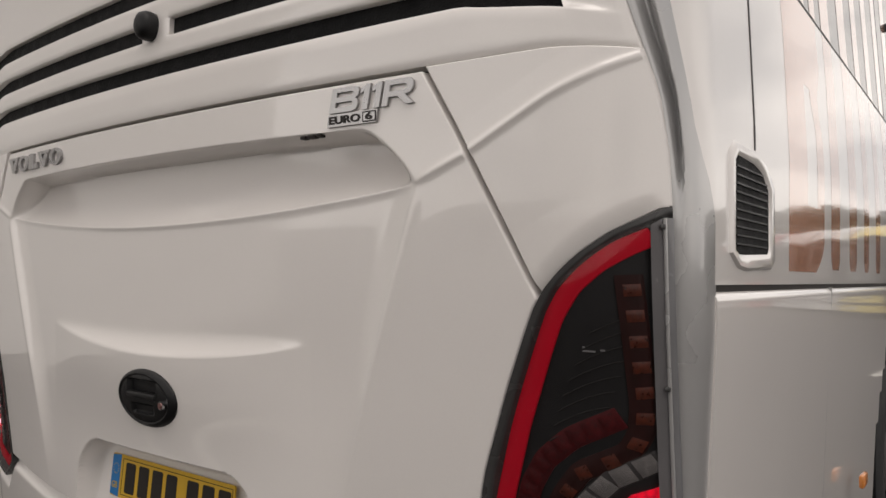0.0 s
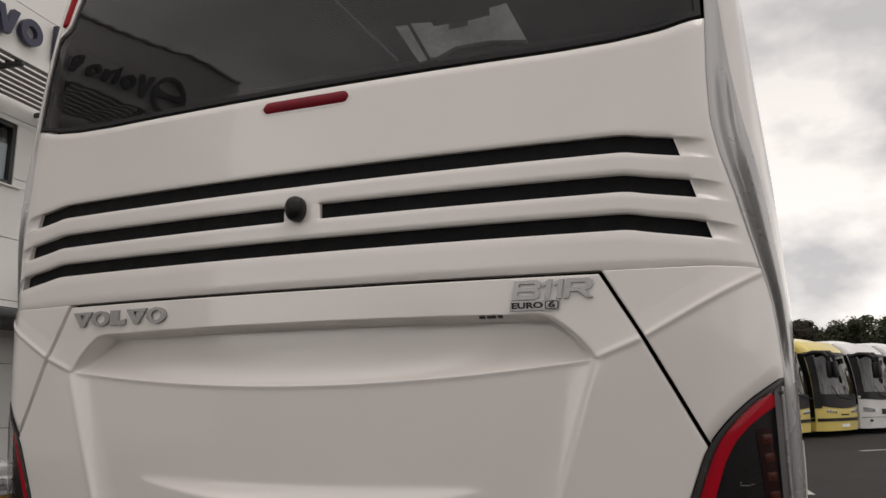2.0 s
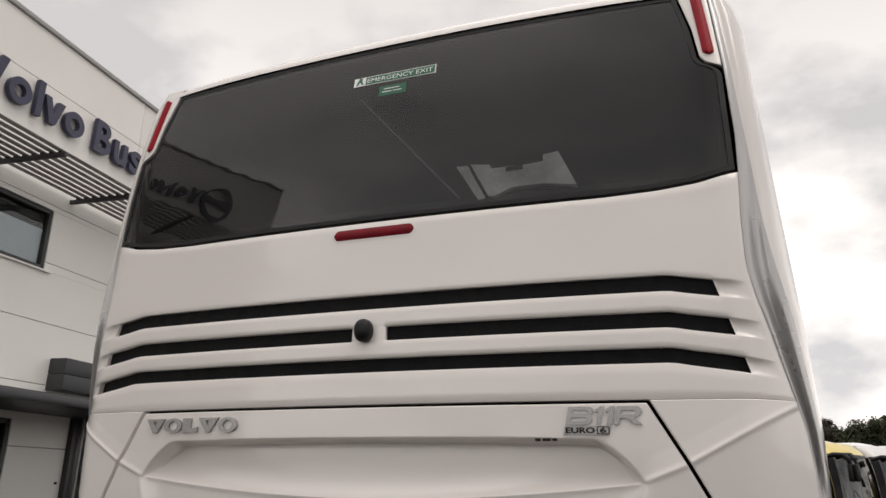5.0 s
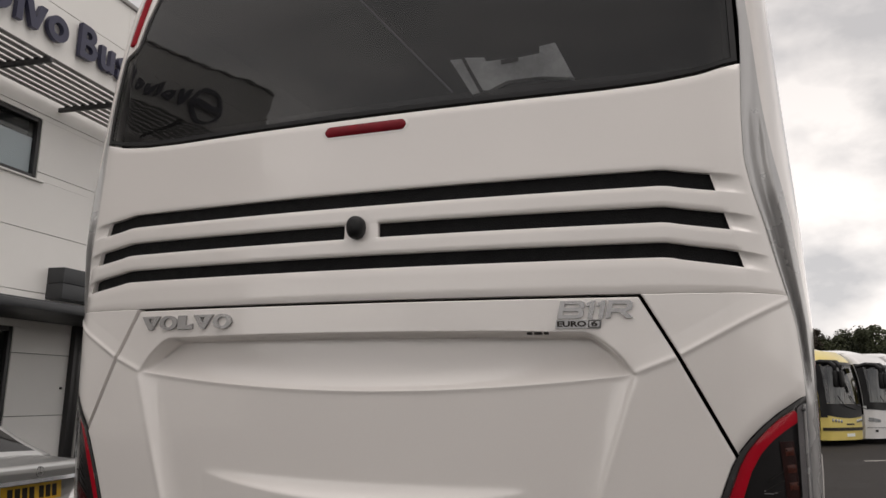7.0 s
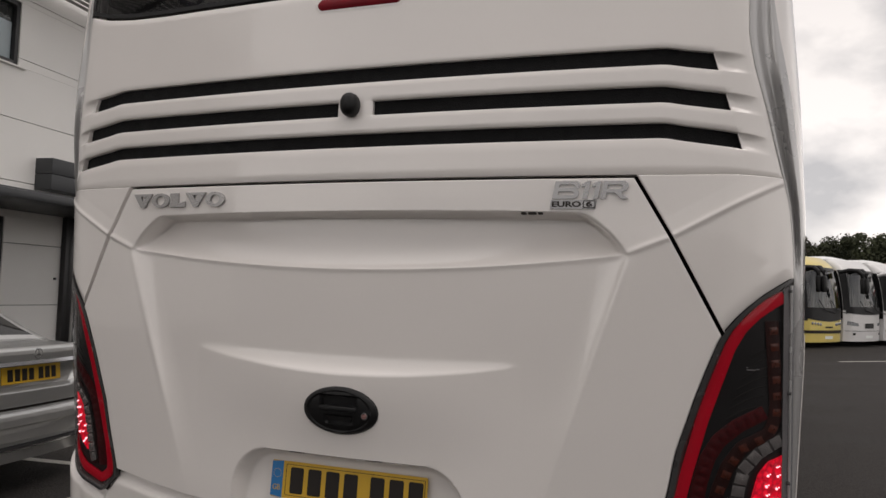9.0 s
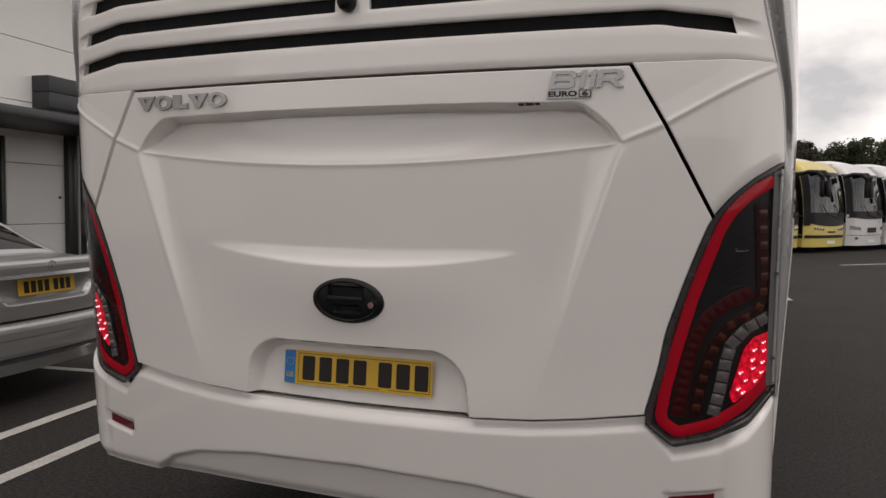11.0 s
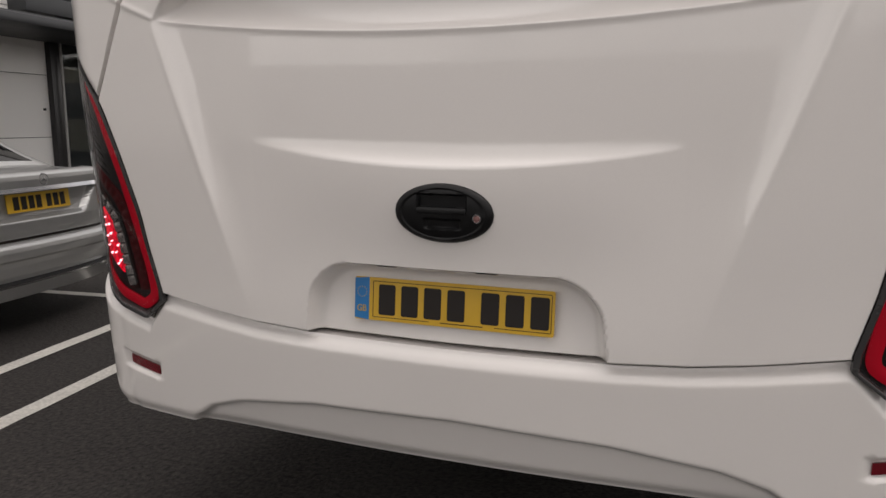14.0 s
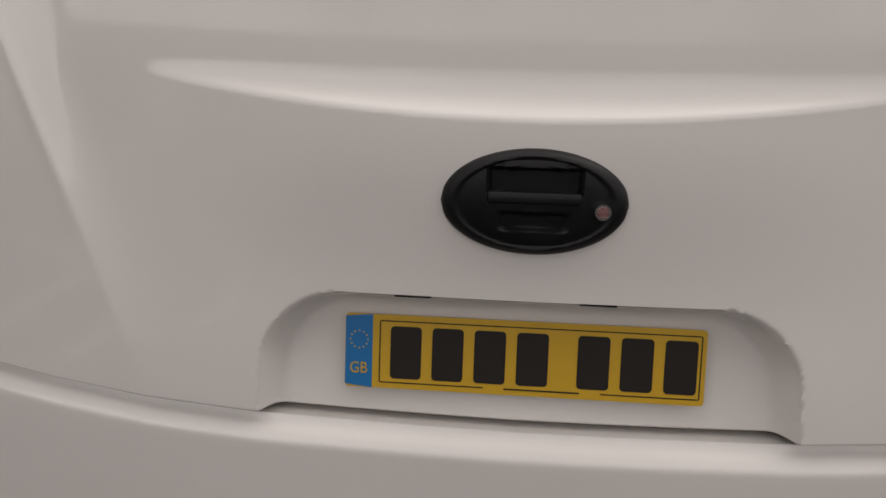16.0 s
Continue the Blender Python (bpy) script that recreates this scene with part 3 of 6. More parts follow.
# rear window
def glass_half(z):
    return lerp_table(z, [(2.38, 1.123), (2.77, 1.116), (2.79, 1.10), (2.806, 1.066), (2.83, 1.05), (2.95, 1.034), (3.11, 0.995)]) - 0.004


def window_point(s, v):
    zc = 2.39 + v * (3.108 - 2.39)
    x = s * glass_half(zc)
    z = zc + (window_foot(x) + 0.004 - 2.39) * (1 - v) ** 2 - 0.012 * v * (x / 1.05) ** 2
    x = s * glass_half(z)
    return Vector((x, tail(x, z) + 0.004, z))


bm = sheet(window_point, steps(-1, 1, 60), steps(0, 1, 60), (0, 0.006, 0))
rear_window = part("rear_window", bm, M_WINDOW, coach, "dark tinted rear window")
rear_window.visible_shadow = False


def rim_strip():
    bm = sheet(lambda s, v: window_point(s, v) + Vector((0, -0.002, 0)), steps(-1, 1, 60, 0.014), steps(0, 1, 60, 0.02), (0, 0.02, 0), skip=lambda s, v: abs(s) < 0.985 and 0.021 < v < 0.979)
    return bm


part("window_seal", rim_strip(), M_RUBBER, coach, "black rubber window seal")
# painted pods with the upper red lamps
for sgn in (1, -1):
    def pod(u, v):
        z = 2.795 + v * (3.14 - 2.795)
        a = lerp_table(z, [(2.795, 1.112), (2.81, 1.07), (2.834, 1.054), (2.95, 1.038), (3.11, 0.999), (3.14, 0.985)])
        b = max(smooth_table(z, TRIM_IN, 0.02) - 0.003, a + 0.002)
        x = a + u * (b - a)
        return Vector((sgn * x, tail(x, z) - 0.002, z))
    part("lamp_pod", sheet(pod, steps(0, 1, 8, 0.06), steps(0, 1, 40, 0.01), (0, 0.012, 0), round_=0.003), M_WHITE, coach)

    def red(u, v):
        z = 2.838 + v * 0.25
        c = 1.082 - (z - 2.838) * 0.10
        r = 0.017 * min(1, math.sqrt(max(0.02, 1 - max(0, 1 - min(v, 1 - v) * 20) ** 2)))
        x = c + (u - 0.5) * 2 * r
        return Vector((sgn * x, tail(x, z) - 0.006 - 0.008 * math.sin(u * math.pi), z))
    part("marker_lamp", sheet(red, steps(0, 1, 8), steps(0, 1, 40), (0, 0.012, 0)), M_MARKER, coach, "slim red upper marker lamp")


# roof edge, roof, sides
def roof_point(u, v):
    """Around the section from one side's top to the other; v runs forward."""
    x = math.cos((1 - u) * math.pi)
    e = 0.045 * abs(x) ** 6 + 0.012 * x * x
    if v < 1:
        zt = 3.112 + 0.108 * math.sin(v * math.pi / 2)
        return Vector((x * 1.075, tail(x * 1.05, 3.112) - 0.004 + 0.26 * (1 - math.cos(v * math.pi / 2)), zt - e * (0.3 + 0.7 * v)))
    return Vector((x * 1.075, 0.24 + (v - 1) * 11.6, 3.22 + 0.03 * min(v - 1, 0.1) * 10 - e))


part("roof", sheet(roof_point, steps(0, 1, 40), [0, 0.1, 0.2, 0.35, 0.5, 0.65, 0.8, 0.92, 1, 1.1, 1.5, 2]), M_WHITE, coach, "white roof", sharp=70)


def side_x(z):
    return smooth_table(z, SIDE, 0.03)


ARCHES = [(3.2, 0.5, 0.82), (9.6, 0.5, 0.72)]


def in_arch(y, z):
    return any((y - cy) ** 2 + (z - cz) ** 2 < r * r for cy, cz, r in ARCHES)


ys_side = sorted(set(steps(0.155, 0.9, 10) + steps(0.9, 5.0, 60) + steps(5.0, 12.0, 50)))
for sgn in (1, -1):
    bm = sheet(lambda y, z: Vector((sgn * (side_x(z) + 0.004 - 0.020 * (1 - sm((1.392 - z) / 0.03)) ** 2), y, z)), ys_side, steps(0.44, 1.33, 29) + [1.345, 1.36, 1.37, 1.378, 1.385, 1.390, 1.392], None, skip=in_arch)
    bmesh.ops.solidify(bm, geom=bm.faces[:], thickness=0.02)
    part("lower_side_panel", bm, M_WHITE, coach, "white lower side panels", sharp=60)
    part("upper_side_panel", sheet(lambda y, z: Vector((sgn * side_x(z), y, z)), ys_side, steps(1.394, 2.15, 16)), M_WHITE, coach, "white side panel under the windows", sharp=60)
    part("window_pillar_panel", sheet(lambda y, z: Vector((sgn * side_x(z), y, z)), steps(0.155, 0.92, 8), steps(2.15, 3.2, 20)), M_WHITE, coach, sharp=60)
    part("cant_rail", sheet(lambda y, z: Vector((sgn * side_x(z), y, z)), [0.92, 3, 6, 9, 12], steps(2.93, 3.22, 14)), M_WHITE, coach, sharp=60)
    for i in range(6):
        y0 = 0.93 + i * 1.85
        gl = part("side_window", sheet(lambda y, z: Vector((sgn * (side_x(z) - 0.0006), y, z)), steps(y0 + 0.006, y0 + 1.838, 6), steps(2.155, 2.925, 10), (-sgn * 0.006, 0, 0)), M_SIDEGLASS, coach, "dark tinted side window")
        gl.visible_shadow = False
    bm = sheet(lambda y, z: Vector((sgn * (side_x(z) - 0.006), y, z)), [0.155, 4, 8, 12], [1.375, 1.41], (-sgn * 0.01, 0, 0))
    part("belt_gap", bm, M_INK, coach, "dark gap along the belt line")
# front closing wall, floor and interior back
def lining_point(u, y):
    """Around the saloon's inside, from one sill over the ceiling to the other."""
    a = abs(u)
    if a > 0.5:
        z = 3.10 - (a - 0.5) / 0.5 * 0.84
        return Vector((math.copysign(side_x(z) - 0.055, u), y, z))
    return Vector((u / 0.5 * (side_x(3.10) - 0.055), y, 3.10 + 0.03 * (1 - (u / 0.5) ** 2)))


# lining and floor take underbody black, so the saloon's dimness is in their colour
part("saloon_lining", sheet(lining_point, steps(-1, 1, 24), [0.05, 0.5, 4, 8, 11.8]), M_UNDER, coach, "saloon lining, coloured near black as the unlit inside")
bm = bmesh.new()
box(bm, (-1.18, 11.9, 0.4), (1.18, 12.0, 3.16), 0.03)
part("front_wall", bm, M_WHITE, coach)
bm = bmesh.new()
box(bm, (-1.17, 0.16, 0.37), (1.17, 11.9, 1.30), 0.02)
box(bm, (-0.95, 1.30, 0.27), (0.95, 2.3, 0.38), 0.04)
part("chassis", bm, M_UNDER, coach, "black underbody")
bm = bmesh.new()
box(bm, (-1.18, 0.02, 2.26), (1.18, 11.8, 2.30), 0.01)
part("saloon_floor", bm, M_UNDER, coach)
for cy in (3.2, 9.6):
    for sgn in (1, -1):
        bm = bmesh.new()
        prof = [(0.0, 0.20), (0.03, 0.28), (0.035, 0.45), (0.02, 0.50), (-0.25, 0.50), (-0.28, 0.45), (-0.28, 0.2)]
        rings = [[bm.verts.new((sgn * (1.19 + px), cy + pr * math.cos(k * math.tau / 40), 0.5 + pr * math.sin(k * math.tau / 40))) for px, pr in prof] for k in range(40)]
        for k in range(40):
            for j in range(len(prof) - 1):
                bm.faces.new((rings[k][j], rings[k][j + 1], rings[(k + 1) % 40][j + 1], rings[(k + 1) % 40][j]))
        wheel = part("wheel", bm, M_RUBBER, coach, "black coach tyre")
        bm = bmesh.new()
        tube(bm, [(sgn * 1.0, cy, 0.5), (sgn * 1.15, cy, 0.5), (sgn * 1.19, cy, 0.5), (sgn * 1.21, cy, 0.5)], [0.27, 0.27, 0.16, 0.10], 24)
        part("rim", bm, M_CHROME, wheel, "bright wheel rim")


# ---- tail lamps ----
def ribbon(path, width, off, sgn=1, thick=0.006, gap=0.0, block=0.0):
    """A band on the tail along a path of (x, z); with block, cut into short pieces."""
    pts = [Vector((x, z)) for x, z in path]
    fine = []
    for a, b in zip(pts, pts[1:]):
        n = max(2, int((b - a).length / 0.006))
        fine += [a + (b - a) * i / n for i in range(n)]
    fine.append(pts[-1])
    for _ in range(3):
        fine = [fine[0]] + [(fine[i - 1] + fine[i] * 2 + fine[i + 1]) / 4 for i in range(1, len(fine) - 1)] + [fine[-1]]
    bm = bmesh.new()
    row, run = None, 0.0
    for i, p in enumerate(fine):
        d = (fine[min(i + 1, len(fine) - 1)] - fine[max(i - 1, 0)]).normalized()
        nrm = Vector((-d.y, d.x))
        if i:
            run += (p - fine[i - 1]).length
        if block and run % block > block - gap:
            row = None
            continue
        vs = []
        for k in (-1, -0.5, 0, 0.5, 1):
            q = p + nrm * k * width / 2
            vs.append(bm.verts.new((sgn * q.x, tail(q.x, q.y) + off - 0.003 * (1 - k * k), q.y)))
        if row:
            for k in range(4):
                bm.faces.new((row[k], row[k + 1], vs[k + 1], vs[k]))
        row = vs
    es = [e for e in bm.edges if e.is_boundary]
    r = bmesh.ops.extrude_edge_only(bm, edges=es)
    for v in [x for x in r["geom"] if isinstance(x, bmesh.types.BMVert)]:
        v.co.y += thick
    return bm


def lamp_rows(u, z, off):
    a, b = lamp_left(z), lerp_table(z, LAMP_R)
    b = max(b, a + 0.004)
    x = a + u * (b - a)
    return x, tail(x, z) + off


GUIDE = [(1.212, 1.476), (1.180, 1.457), (1.140, 1.428), (1.104, 1.390), (1.076, 1.340), (1.050, 1.264), (1.012, 1.150), (0.975, 1.010), (0.948, 0.895), (0.936, 0.818), (0.942, 0.796), (0.982, 0.770), (1.070, 0.799), (1.150, 0.850), (1.205, 0.905), (1.220, 0.935)]
STOPS = [(1.165, 1.172), (1.098, 1.138), (1.052, 1.097), (1.025, 1.049), (1.007, 0.984), (0.993, 0.909), (0.980, 0.815)]
BLINK = [(1.180, 1.410), (1.186, 1.323), (1.194, 1.194), (1.190, 1.145), (1.175, 1.115), (1.110, 1.083), (1.076, 1.034), (1.052, 0.968), (1.034, 0.893), (1.022, 0.815)]
CLEAR = [(1.214, 1.100), (1.152, 1.068), (1.116, 1.028), (1.101, 0.971), (1.089, 0.896), (1.074, 0.829)]
FOG = [(0.862, 1.124, 1.130), (0.882, 1.114, 1.156), (0.90, 1.119, 1.182), (0.94, 1.130, 1.214), (0.972, 1.138, 1.217), (1.012, 1.149, 1.216), (1.044, 1.176, 1.215), (1.054, 1.212, 1.215)]


def tail_lamp(sgn, inset=0.0):
    def rim(u, v):
        z = 0.731 + v * (1.523 - 0.731)
        x, y = lamp_rows(u, z, -0.002)
        a = lamp_left(z)
        d = min(x - a, z - 0.731, (lerp_table(x, [(0.977, 0.731), (1.064, 0.754), (1.165, 0.801), (1.232, 0.875)]) - z) * -1 if x > 0.978 else 1)
        top = lerp_table(x, [(1.062, 1.382), (1.111, 1.434), (1.16, 1.48), (1.232, 1.523)]) - z if x > 1.062 else 1
        y += 0.024 * sm((min(d, top) - 0.012) / 0.012)
        return Vector((sgn * x, y, z))
    lamp = part("tail_lamp", sheet(rim, sorted(set(steps(0, 1, 60) + [0.01, 0.03, 0.06, 0.09, 0.12])), steps(0, 1, 160, 0.006), (0, 0.02, 0)), M_SURROUND, coach, "tall dark tail lamp with a red light guide", sharp=60)

    def inner(u, v):
        z = 0.757 + v * (1.486 - 0.757)
        a, b = lamp_left(z) + 0.026, min(lerp_table(z - 0.024, LAMP_R) - 0.004, 1.214)
        x = a + u * (max(b, a + 0.003) - a)
        return Vector((sgn * x, tail(x, z) + 0.0195, z))
    part("housing", sheet(inner, steps(0, 1, 30), steps(0, 1, 90)), M_BLACK, lamp, "black inner housing")
    part("light_guide", ribbon(GUIDE, 0.031, 0.012, sgn), M_RED, lamp, "red light guide bent round the lamp")
    part("stop_reflector", ribbon(STOPS, 0.038, 0.0165, sgn), M_REDLED, lamp, "dark red stepped reflectors")
    part("turn_reflector", ribbon(BLINK, 0.035, 0.0165, sgn), M_MAROON, lamp, "dark maroon turn reflector")
    part("reverse_reflector", ribbon([(x - inset * 0.7, z) for x, z in CLEAR], 0.036, 0.0140, sgn), M_SURROUND, lamp, "dark bed of the grey reflectors")
    cells(STOPS, 0.0265, 0.0225, 0.028, 0.0125, sgn, M_REDCELL, lamp, 0.0)
    cells(BLINK, 0.0430, 0.020, 0.022, 0.0125, sgn, M_AMBER, lamp, 0.004)
    cells([(x - inset * 0.7, z) for x, z in CLEAR], 0.0330, 0.0275, 0.031, 0.0100, sgn, M_CLEARCELL, lamp, 0.0)

    def fog(u, z):
        a, b = lerp_table(z, [(q[0], q[1]) for q in FOG]), lerp_table(z, [(q[0], q[2]) for q in FOG])
        x = a + u * (b - a) - inset
        return Vector((sgn * x, tail(x, z) + 0.012, z))
    part("lit_fog_lamp", sheet(fog, steps(0, 1, 10), steps(0.862, 1.054, 16), (0, 0.008, 0)), M_LIT, lamp, "glowing red lamp field")
    dice = random.Random(5)
    for i in range(6):
        for j in range(3):
            z = 0.886 + i * 0.028 + 0.009 * (j % 2) + dice.uniform(-0.003, 0.003)
            a, b = lerp_table(z, [(q[0], q[1]) for q in FOG]), lerp_table(z, [(q[0], q[2]) for q in FOG])
            a, b = a - inset, b - inset
            x = b - 0.016 - j * 0.028 + dice.uniform(-0.003, 0.003)
            if x > a + 0.008:
                y, h = tail(x, z) + 0.010, dice.uniform(0.0016, 0.0032)
                bm = bmesh.new()
                box(bm, (sgn * x - 0.0028, y - 0.003, z - h), (sgn * x + 0.0028, y + 0.003, z + h), 0.001, seg=1)
                box(bm, (sgn * x + 0.004, y - 0.003, z + h), (sgn * x + 0.007, y + 0.003, z + h + 0.003), 0.0008, seg=1)
                part("diode", bm, M_LITDOT, lamp)
    for k in range(8):
        z0 = 1.345 - k * 0.026
        a = lamp_left(z0) + 0.080
        bm = bmesh.new()
        tube(bm, [(sgn * (a + t * 0.080), tail(a + t * 0.080, z0) + 0.019, z0 - 0.034 * (1 - t) ** 1.6) for t in (0, 0.2, 0.4, 0.6, 0.8, 1)], 0.0016, 6)
        part("rib", bm, M_UNDER, lamp)
    part("edge_band", sheet(lambda u, z: Vector((sgn * (1.2105 + 0.028 * u), tail(1.2105 + 0.028 * u, z) - 0.0025 + 0.009 * (1 - u), z)), steps(0, 1, 4), steps(0.90, 1.505, 20), (0, 0.012, 0)), M_SIDEBAND, lamp, "smoky grey edge of the lens")
    lens = part("lens", sheet(lambda u, z: Vector((sgn * lamp_rows(0.06 + 0.93 * u, z, 0)[0], lamp_rows(0.06 + 0.93 * u, z, 0.002)[1] - 0.006 * math.sin(math.pi * u), z)), steps(0, 1, 24), steps(0.752, 1.500, 60)), M_LENS, lamp, "clear glossy lamp lens")
    lens.visible_shadow = False
    bm = bmesh.new()
    tube(bm, [(sgn * 1.2295, tail(1.2295, z) - 0.0035, z) for z in (0.91, 1.1, 1.3, 1.505)], 0.0035, 8)
    part("edge_bead", bm, M_SILVER, lamp, "grey edge bead")
    bm = bmesh.new()
    for x, z, w in ((1.118, 1.282, 0.022), (1.118, 1.288, 0.004), (1.142, 1.283, 0.008)):
        box(bm, (sgn * x, tail(x, z) + 0.016, z), (sgn * (x + w), tail(x, z) + 0.019, z + 0.003))
    part("text_bar", bm, M_SIDEBAND, lamp, "tiny unreadable grey marking")
    for z in (0.98, 1.22, 1.49):
        bm = bmesh.new()
        box(bm, (sgn * 1.2275 - 0.0045, tail(1.2275, z) - 0.009, z - 0.0045), (sgn * 1.2275 + 0.0045, tail(1.2275, z), z + 0.0045), 0.002)
        part("bead_clip", bm, M_SURROUND, lamp)


def cells(path, pitch, length, width, off, sgn, material, lamp, shift):
    """Small domed reflector cells one after another along a path."""
    pts = [Vector(p) for p in path]
    run, at = 0.0, pitch * 0.6
    for a, b in zip(pts, pts[1:]):
        seg, d = (b - a).length, (b - a).normalized()
        nrm = Vector((-d.y, d.x))
        while at < run + seg:
            c = a + d * (at - run) + nrm * shift
            bm = bmesh.new()
            g = []
            for i in range(5):
                row = []
                for j in range(5):
                    s, t = i / 4 - 0.5, j / 4 - 0.5
                    q = c + d * s * length + nrm * t * width
                    dome = (1 - 4 * s * s) * (1 - 4 * t * t)
                    row.append(bm.verts.new((sgn * q.x, tail(q.x, q.y) + off - 0.0022 * dome, q.y)))
                g.append(row)
            for i in range(4):
                for j in range(4):
                    bm.faces.new((g[i][j], g[i + 1][j], g[i + 1][j + 1], g[i][j + 1]))
            part("reflector_cell", bm, material, lamp)
            at += pitch
        run += seg


tail_lamp(1)
tail_lamp(-1, 0.070)


# ---- release handle ----
def handle_face(s, v):
    a, b = 0.123, 0.0715
    x = a * s
    z = b * v * math.sqrt(max(1 - s * s, 0.0004))
    r = math.hypot(s, v * math.sqrt(max(1 - s * s, 0)))
    y = -0.020 * math.sqrt(max(1 - r ** 4, 0)) - 0.001
    y += 0.004 * sm((0.86 - r) / 0.05)
    up = sm((0.062 - abs(x)) / 0.006) * sm((z - 0.010) / 0.004) * sm((0.048 - z) / 0.006)
    low = sm((0.048 - abs(x)) / 0.01) * sm((z + 0.038) / 0.006) * sm((-0.010 - z) / 0.006)
    y += 0.015 * up + 0.009 * low
    y = min(y, -0.0015)
    return Vector((x + 0.003, hatch_face(x + 0.003, 1.1 + z) + y, 1.1 + z))


handle = part("release_handle", sheet(handle_face, steps(-1, 1, 70), steps(-1, 1, 60), (0, 0.01, 0)), M_BLACK, coach, "oval black plastic release handle", sharp=35)
y_h = hatch_face(0.0, 1.10)
bm = bmesh.new()
box(bm, (-0.058, y_h - 0.021, 1.100), (0.064, y_h - 0.006, 1.116), 0.004)
part("lever", bm, M_BLACK, handle, "black pull lever")
bm = bmesh.new()
tube(bm, [(0.091, y_h - 0.010, 1.093), (0.091, y_h - 0.021, 1.093)], 0.0105, 20)
lock = part("lock_barrel", bm, M_CHROME, handle, "small chrome lock with a red core")
bm = bmesh.new()
tube(bm, [(0.091, y_h - 0.018, 1.093), (0.091, y_h - 0.0225, 1.093)], 0.0075, 16)
box(bm, (0.0905 - 0.006, y_h - 0.0235, 1.092), (0.0905 + 0.006, y_h - 0.0225, 1.094))
part("lock_core", bm, mat("worn_lock_core", (0.30, 0.16, 0.15), 0.3, 0.6, vary=0.2, scale=80), handle)

# ---- number plate, its writing shown as bars ----
PLATE = Matrix.Translation((0.004, -0.0845, 0.862)) @ pose(0, 0, 0, -5)
PL, PR, PB, PT = -0.267, 0.257, -0.0555, 0.0555


def rounded(x0, x1, z0, z1, r, n=5):
    out = []
    for cx, cz, a0 in ((x1 - r, z1 - r, 0), (x0 + r, z1 - r, 90), (x0 + r, z0 + r, 180), (x1 - r, z0 + r, 270)):
        out += [(cx + r * math.cos(radians(a0 + 90 * k / n)), cz + r * math.sin(radians(a0 + 90 * k / n))) for k in range(n + 1)]
    return out


def flat(name, outlines, y, depth, material, parent, label="", m=None):
    bm = bmesh.new()
    for o in outlines:
        prism(bm, o, depth, Matrix.Translation((0, y, 0)))
    if m is not None:
        bmesh.ops.transform(bm, matrix=m, verts=bm.verts[:])
    return part(name, bm, material, parent, label)


plate = flat("number_plate", [rounded(PL, PR, PB, PT, 0.006)], 0, 0.004, M_YELLOWPLATE, coach, "yellow rear number plate with dark bars", PLATE)
flat("blue_band", [[(PL + 0.0005, PB + 0.004), (PL + 0.041, PB), (PL + 0.041, PT), (PL + 0.0005, PT - 0.004)]], -0.0006, 0.0006, M_BLUEPLATE, plate, "blue band", PLATE)
for i in range(7):
    x0 = -0.199 + i * 0.062 + (0.026 if i > 3 else 0)
    flat("character_bar", [rounded(x0, x0 + 0.046, -0.040, 0.039, 0.006)], -0.0008, 0.0007, M_INK, plate, "", PLATE)
lines = [[(-0.214, 0.0455), (0.249, 0.0455), (0.249, 0.0472), (-0.214, 0.0472)], [(-0.214, -0.0472), (-0.06, -0.0472), (-0.06, -0.0455), (-0.214, -0.0455)], [(0.11, -0.0472), (0.249, -0.0472), (0.249, -0.0455), (0.11, -0.0455)],
         [(-0.2157, -0.046), (-0.214, -0.046), (-0.214, 0.046), (-0.2157, 0.046)], [(0.249, -0.046), (0.2507, -0.046), (0.2507, 0.046), (0.249, 0.046)], [(-0.03, -0.0478), (0.08, -0.0478), (0.08, -0.0455), (-0.03, -0.0455)]]
flat("border_line", lines, -0.0007, 0.0006, M_INK, plate, "thin black border", PLATE)
bm = lettering("GB", 0.024, 0.001, width=0.026)
bmesh.ops.transform(bm, matrix=PLATE @ Matrix.Translation((PL + 0.008, -0.0012, -0.034)), verts=bm.verts[:])
part("country_letters", bm, M_YELLOWPLATE, plate)
ring = [rounded(PL + 0.021 + 0.013 * math.cos(k * math.tau / 12) - 0.0013, PL + 0.021 + 0.013 * math.cos(k * math.tau / 12) + 0.0013, 0.017 + 0.013 * math.sin(k * math.tau / 12) - 0.0013, 0.017 + 0.013 * math.sin(k * math.tau / 12) + 0.0013, 0.0012, 2) for k in range(12)]
flat("star_ring", ring, -0.0012, 0.0006, M_YELLOWPLATE, plate, "", PLATE)
for x in (-0.16, 0.10):
    bm = bmesh.new()
    box(bm, (x - 0.026, hatch_face(x, 0.975) + 0.016, 0.9535), (x + 0.026, hatch_face(x, 0.975) + 0.05, 0.9555), 0.0008)
    part("plate_light", bm, M_BLACK, coach, "slim black number plate light")

# ---- badges ----
def disc(cx, cz, rx, rz, n=24):
    """The outline of an oval in x and z."""
    return [(cx + rx * math.cos(i * math.tau / n), cz + rz * math.sin(i * math.tau / n)) for i in range(n)]


def on_hatch(bm, x, z, out, tilt=0.0):
    """Bends a flat piece, drawn from the corner x, z, onto the hatch."""
    for v in bm.verts:
        px, pz = x + v.co.x, z + v.co.z
        v.co = Vector((px, hatch_face(px, pz) + v.co.y - out, pz))
    return bm


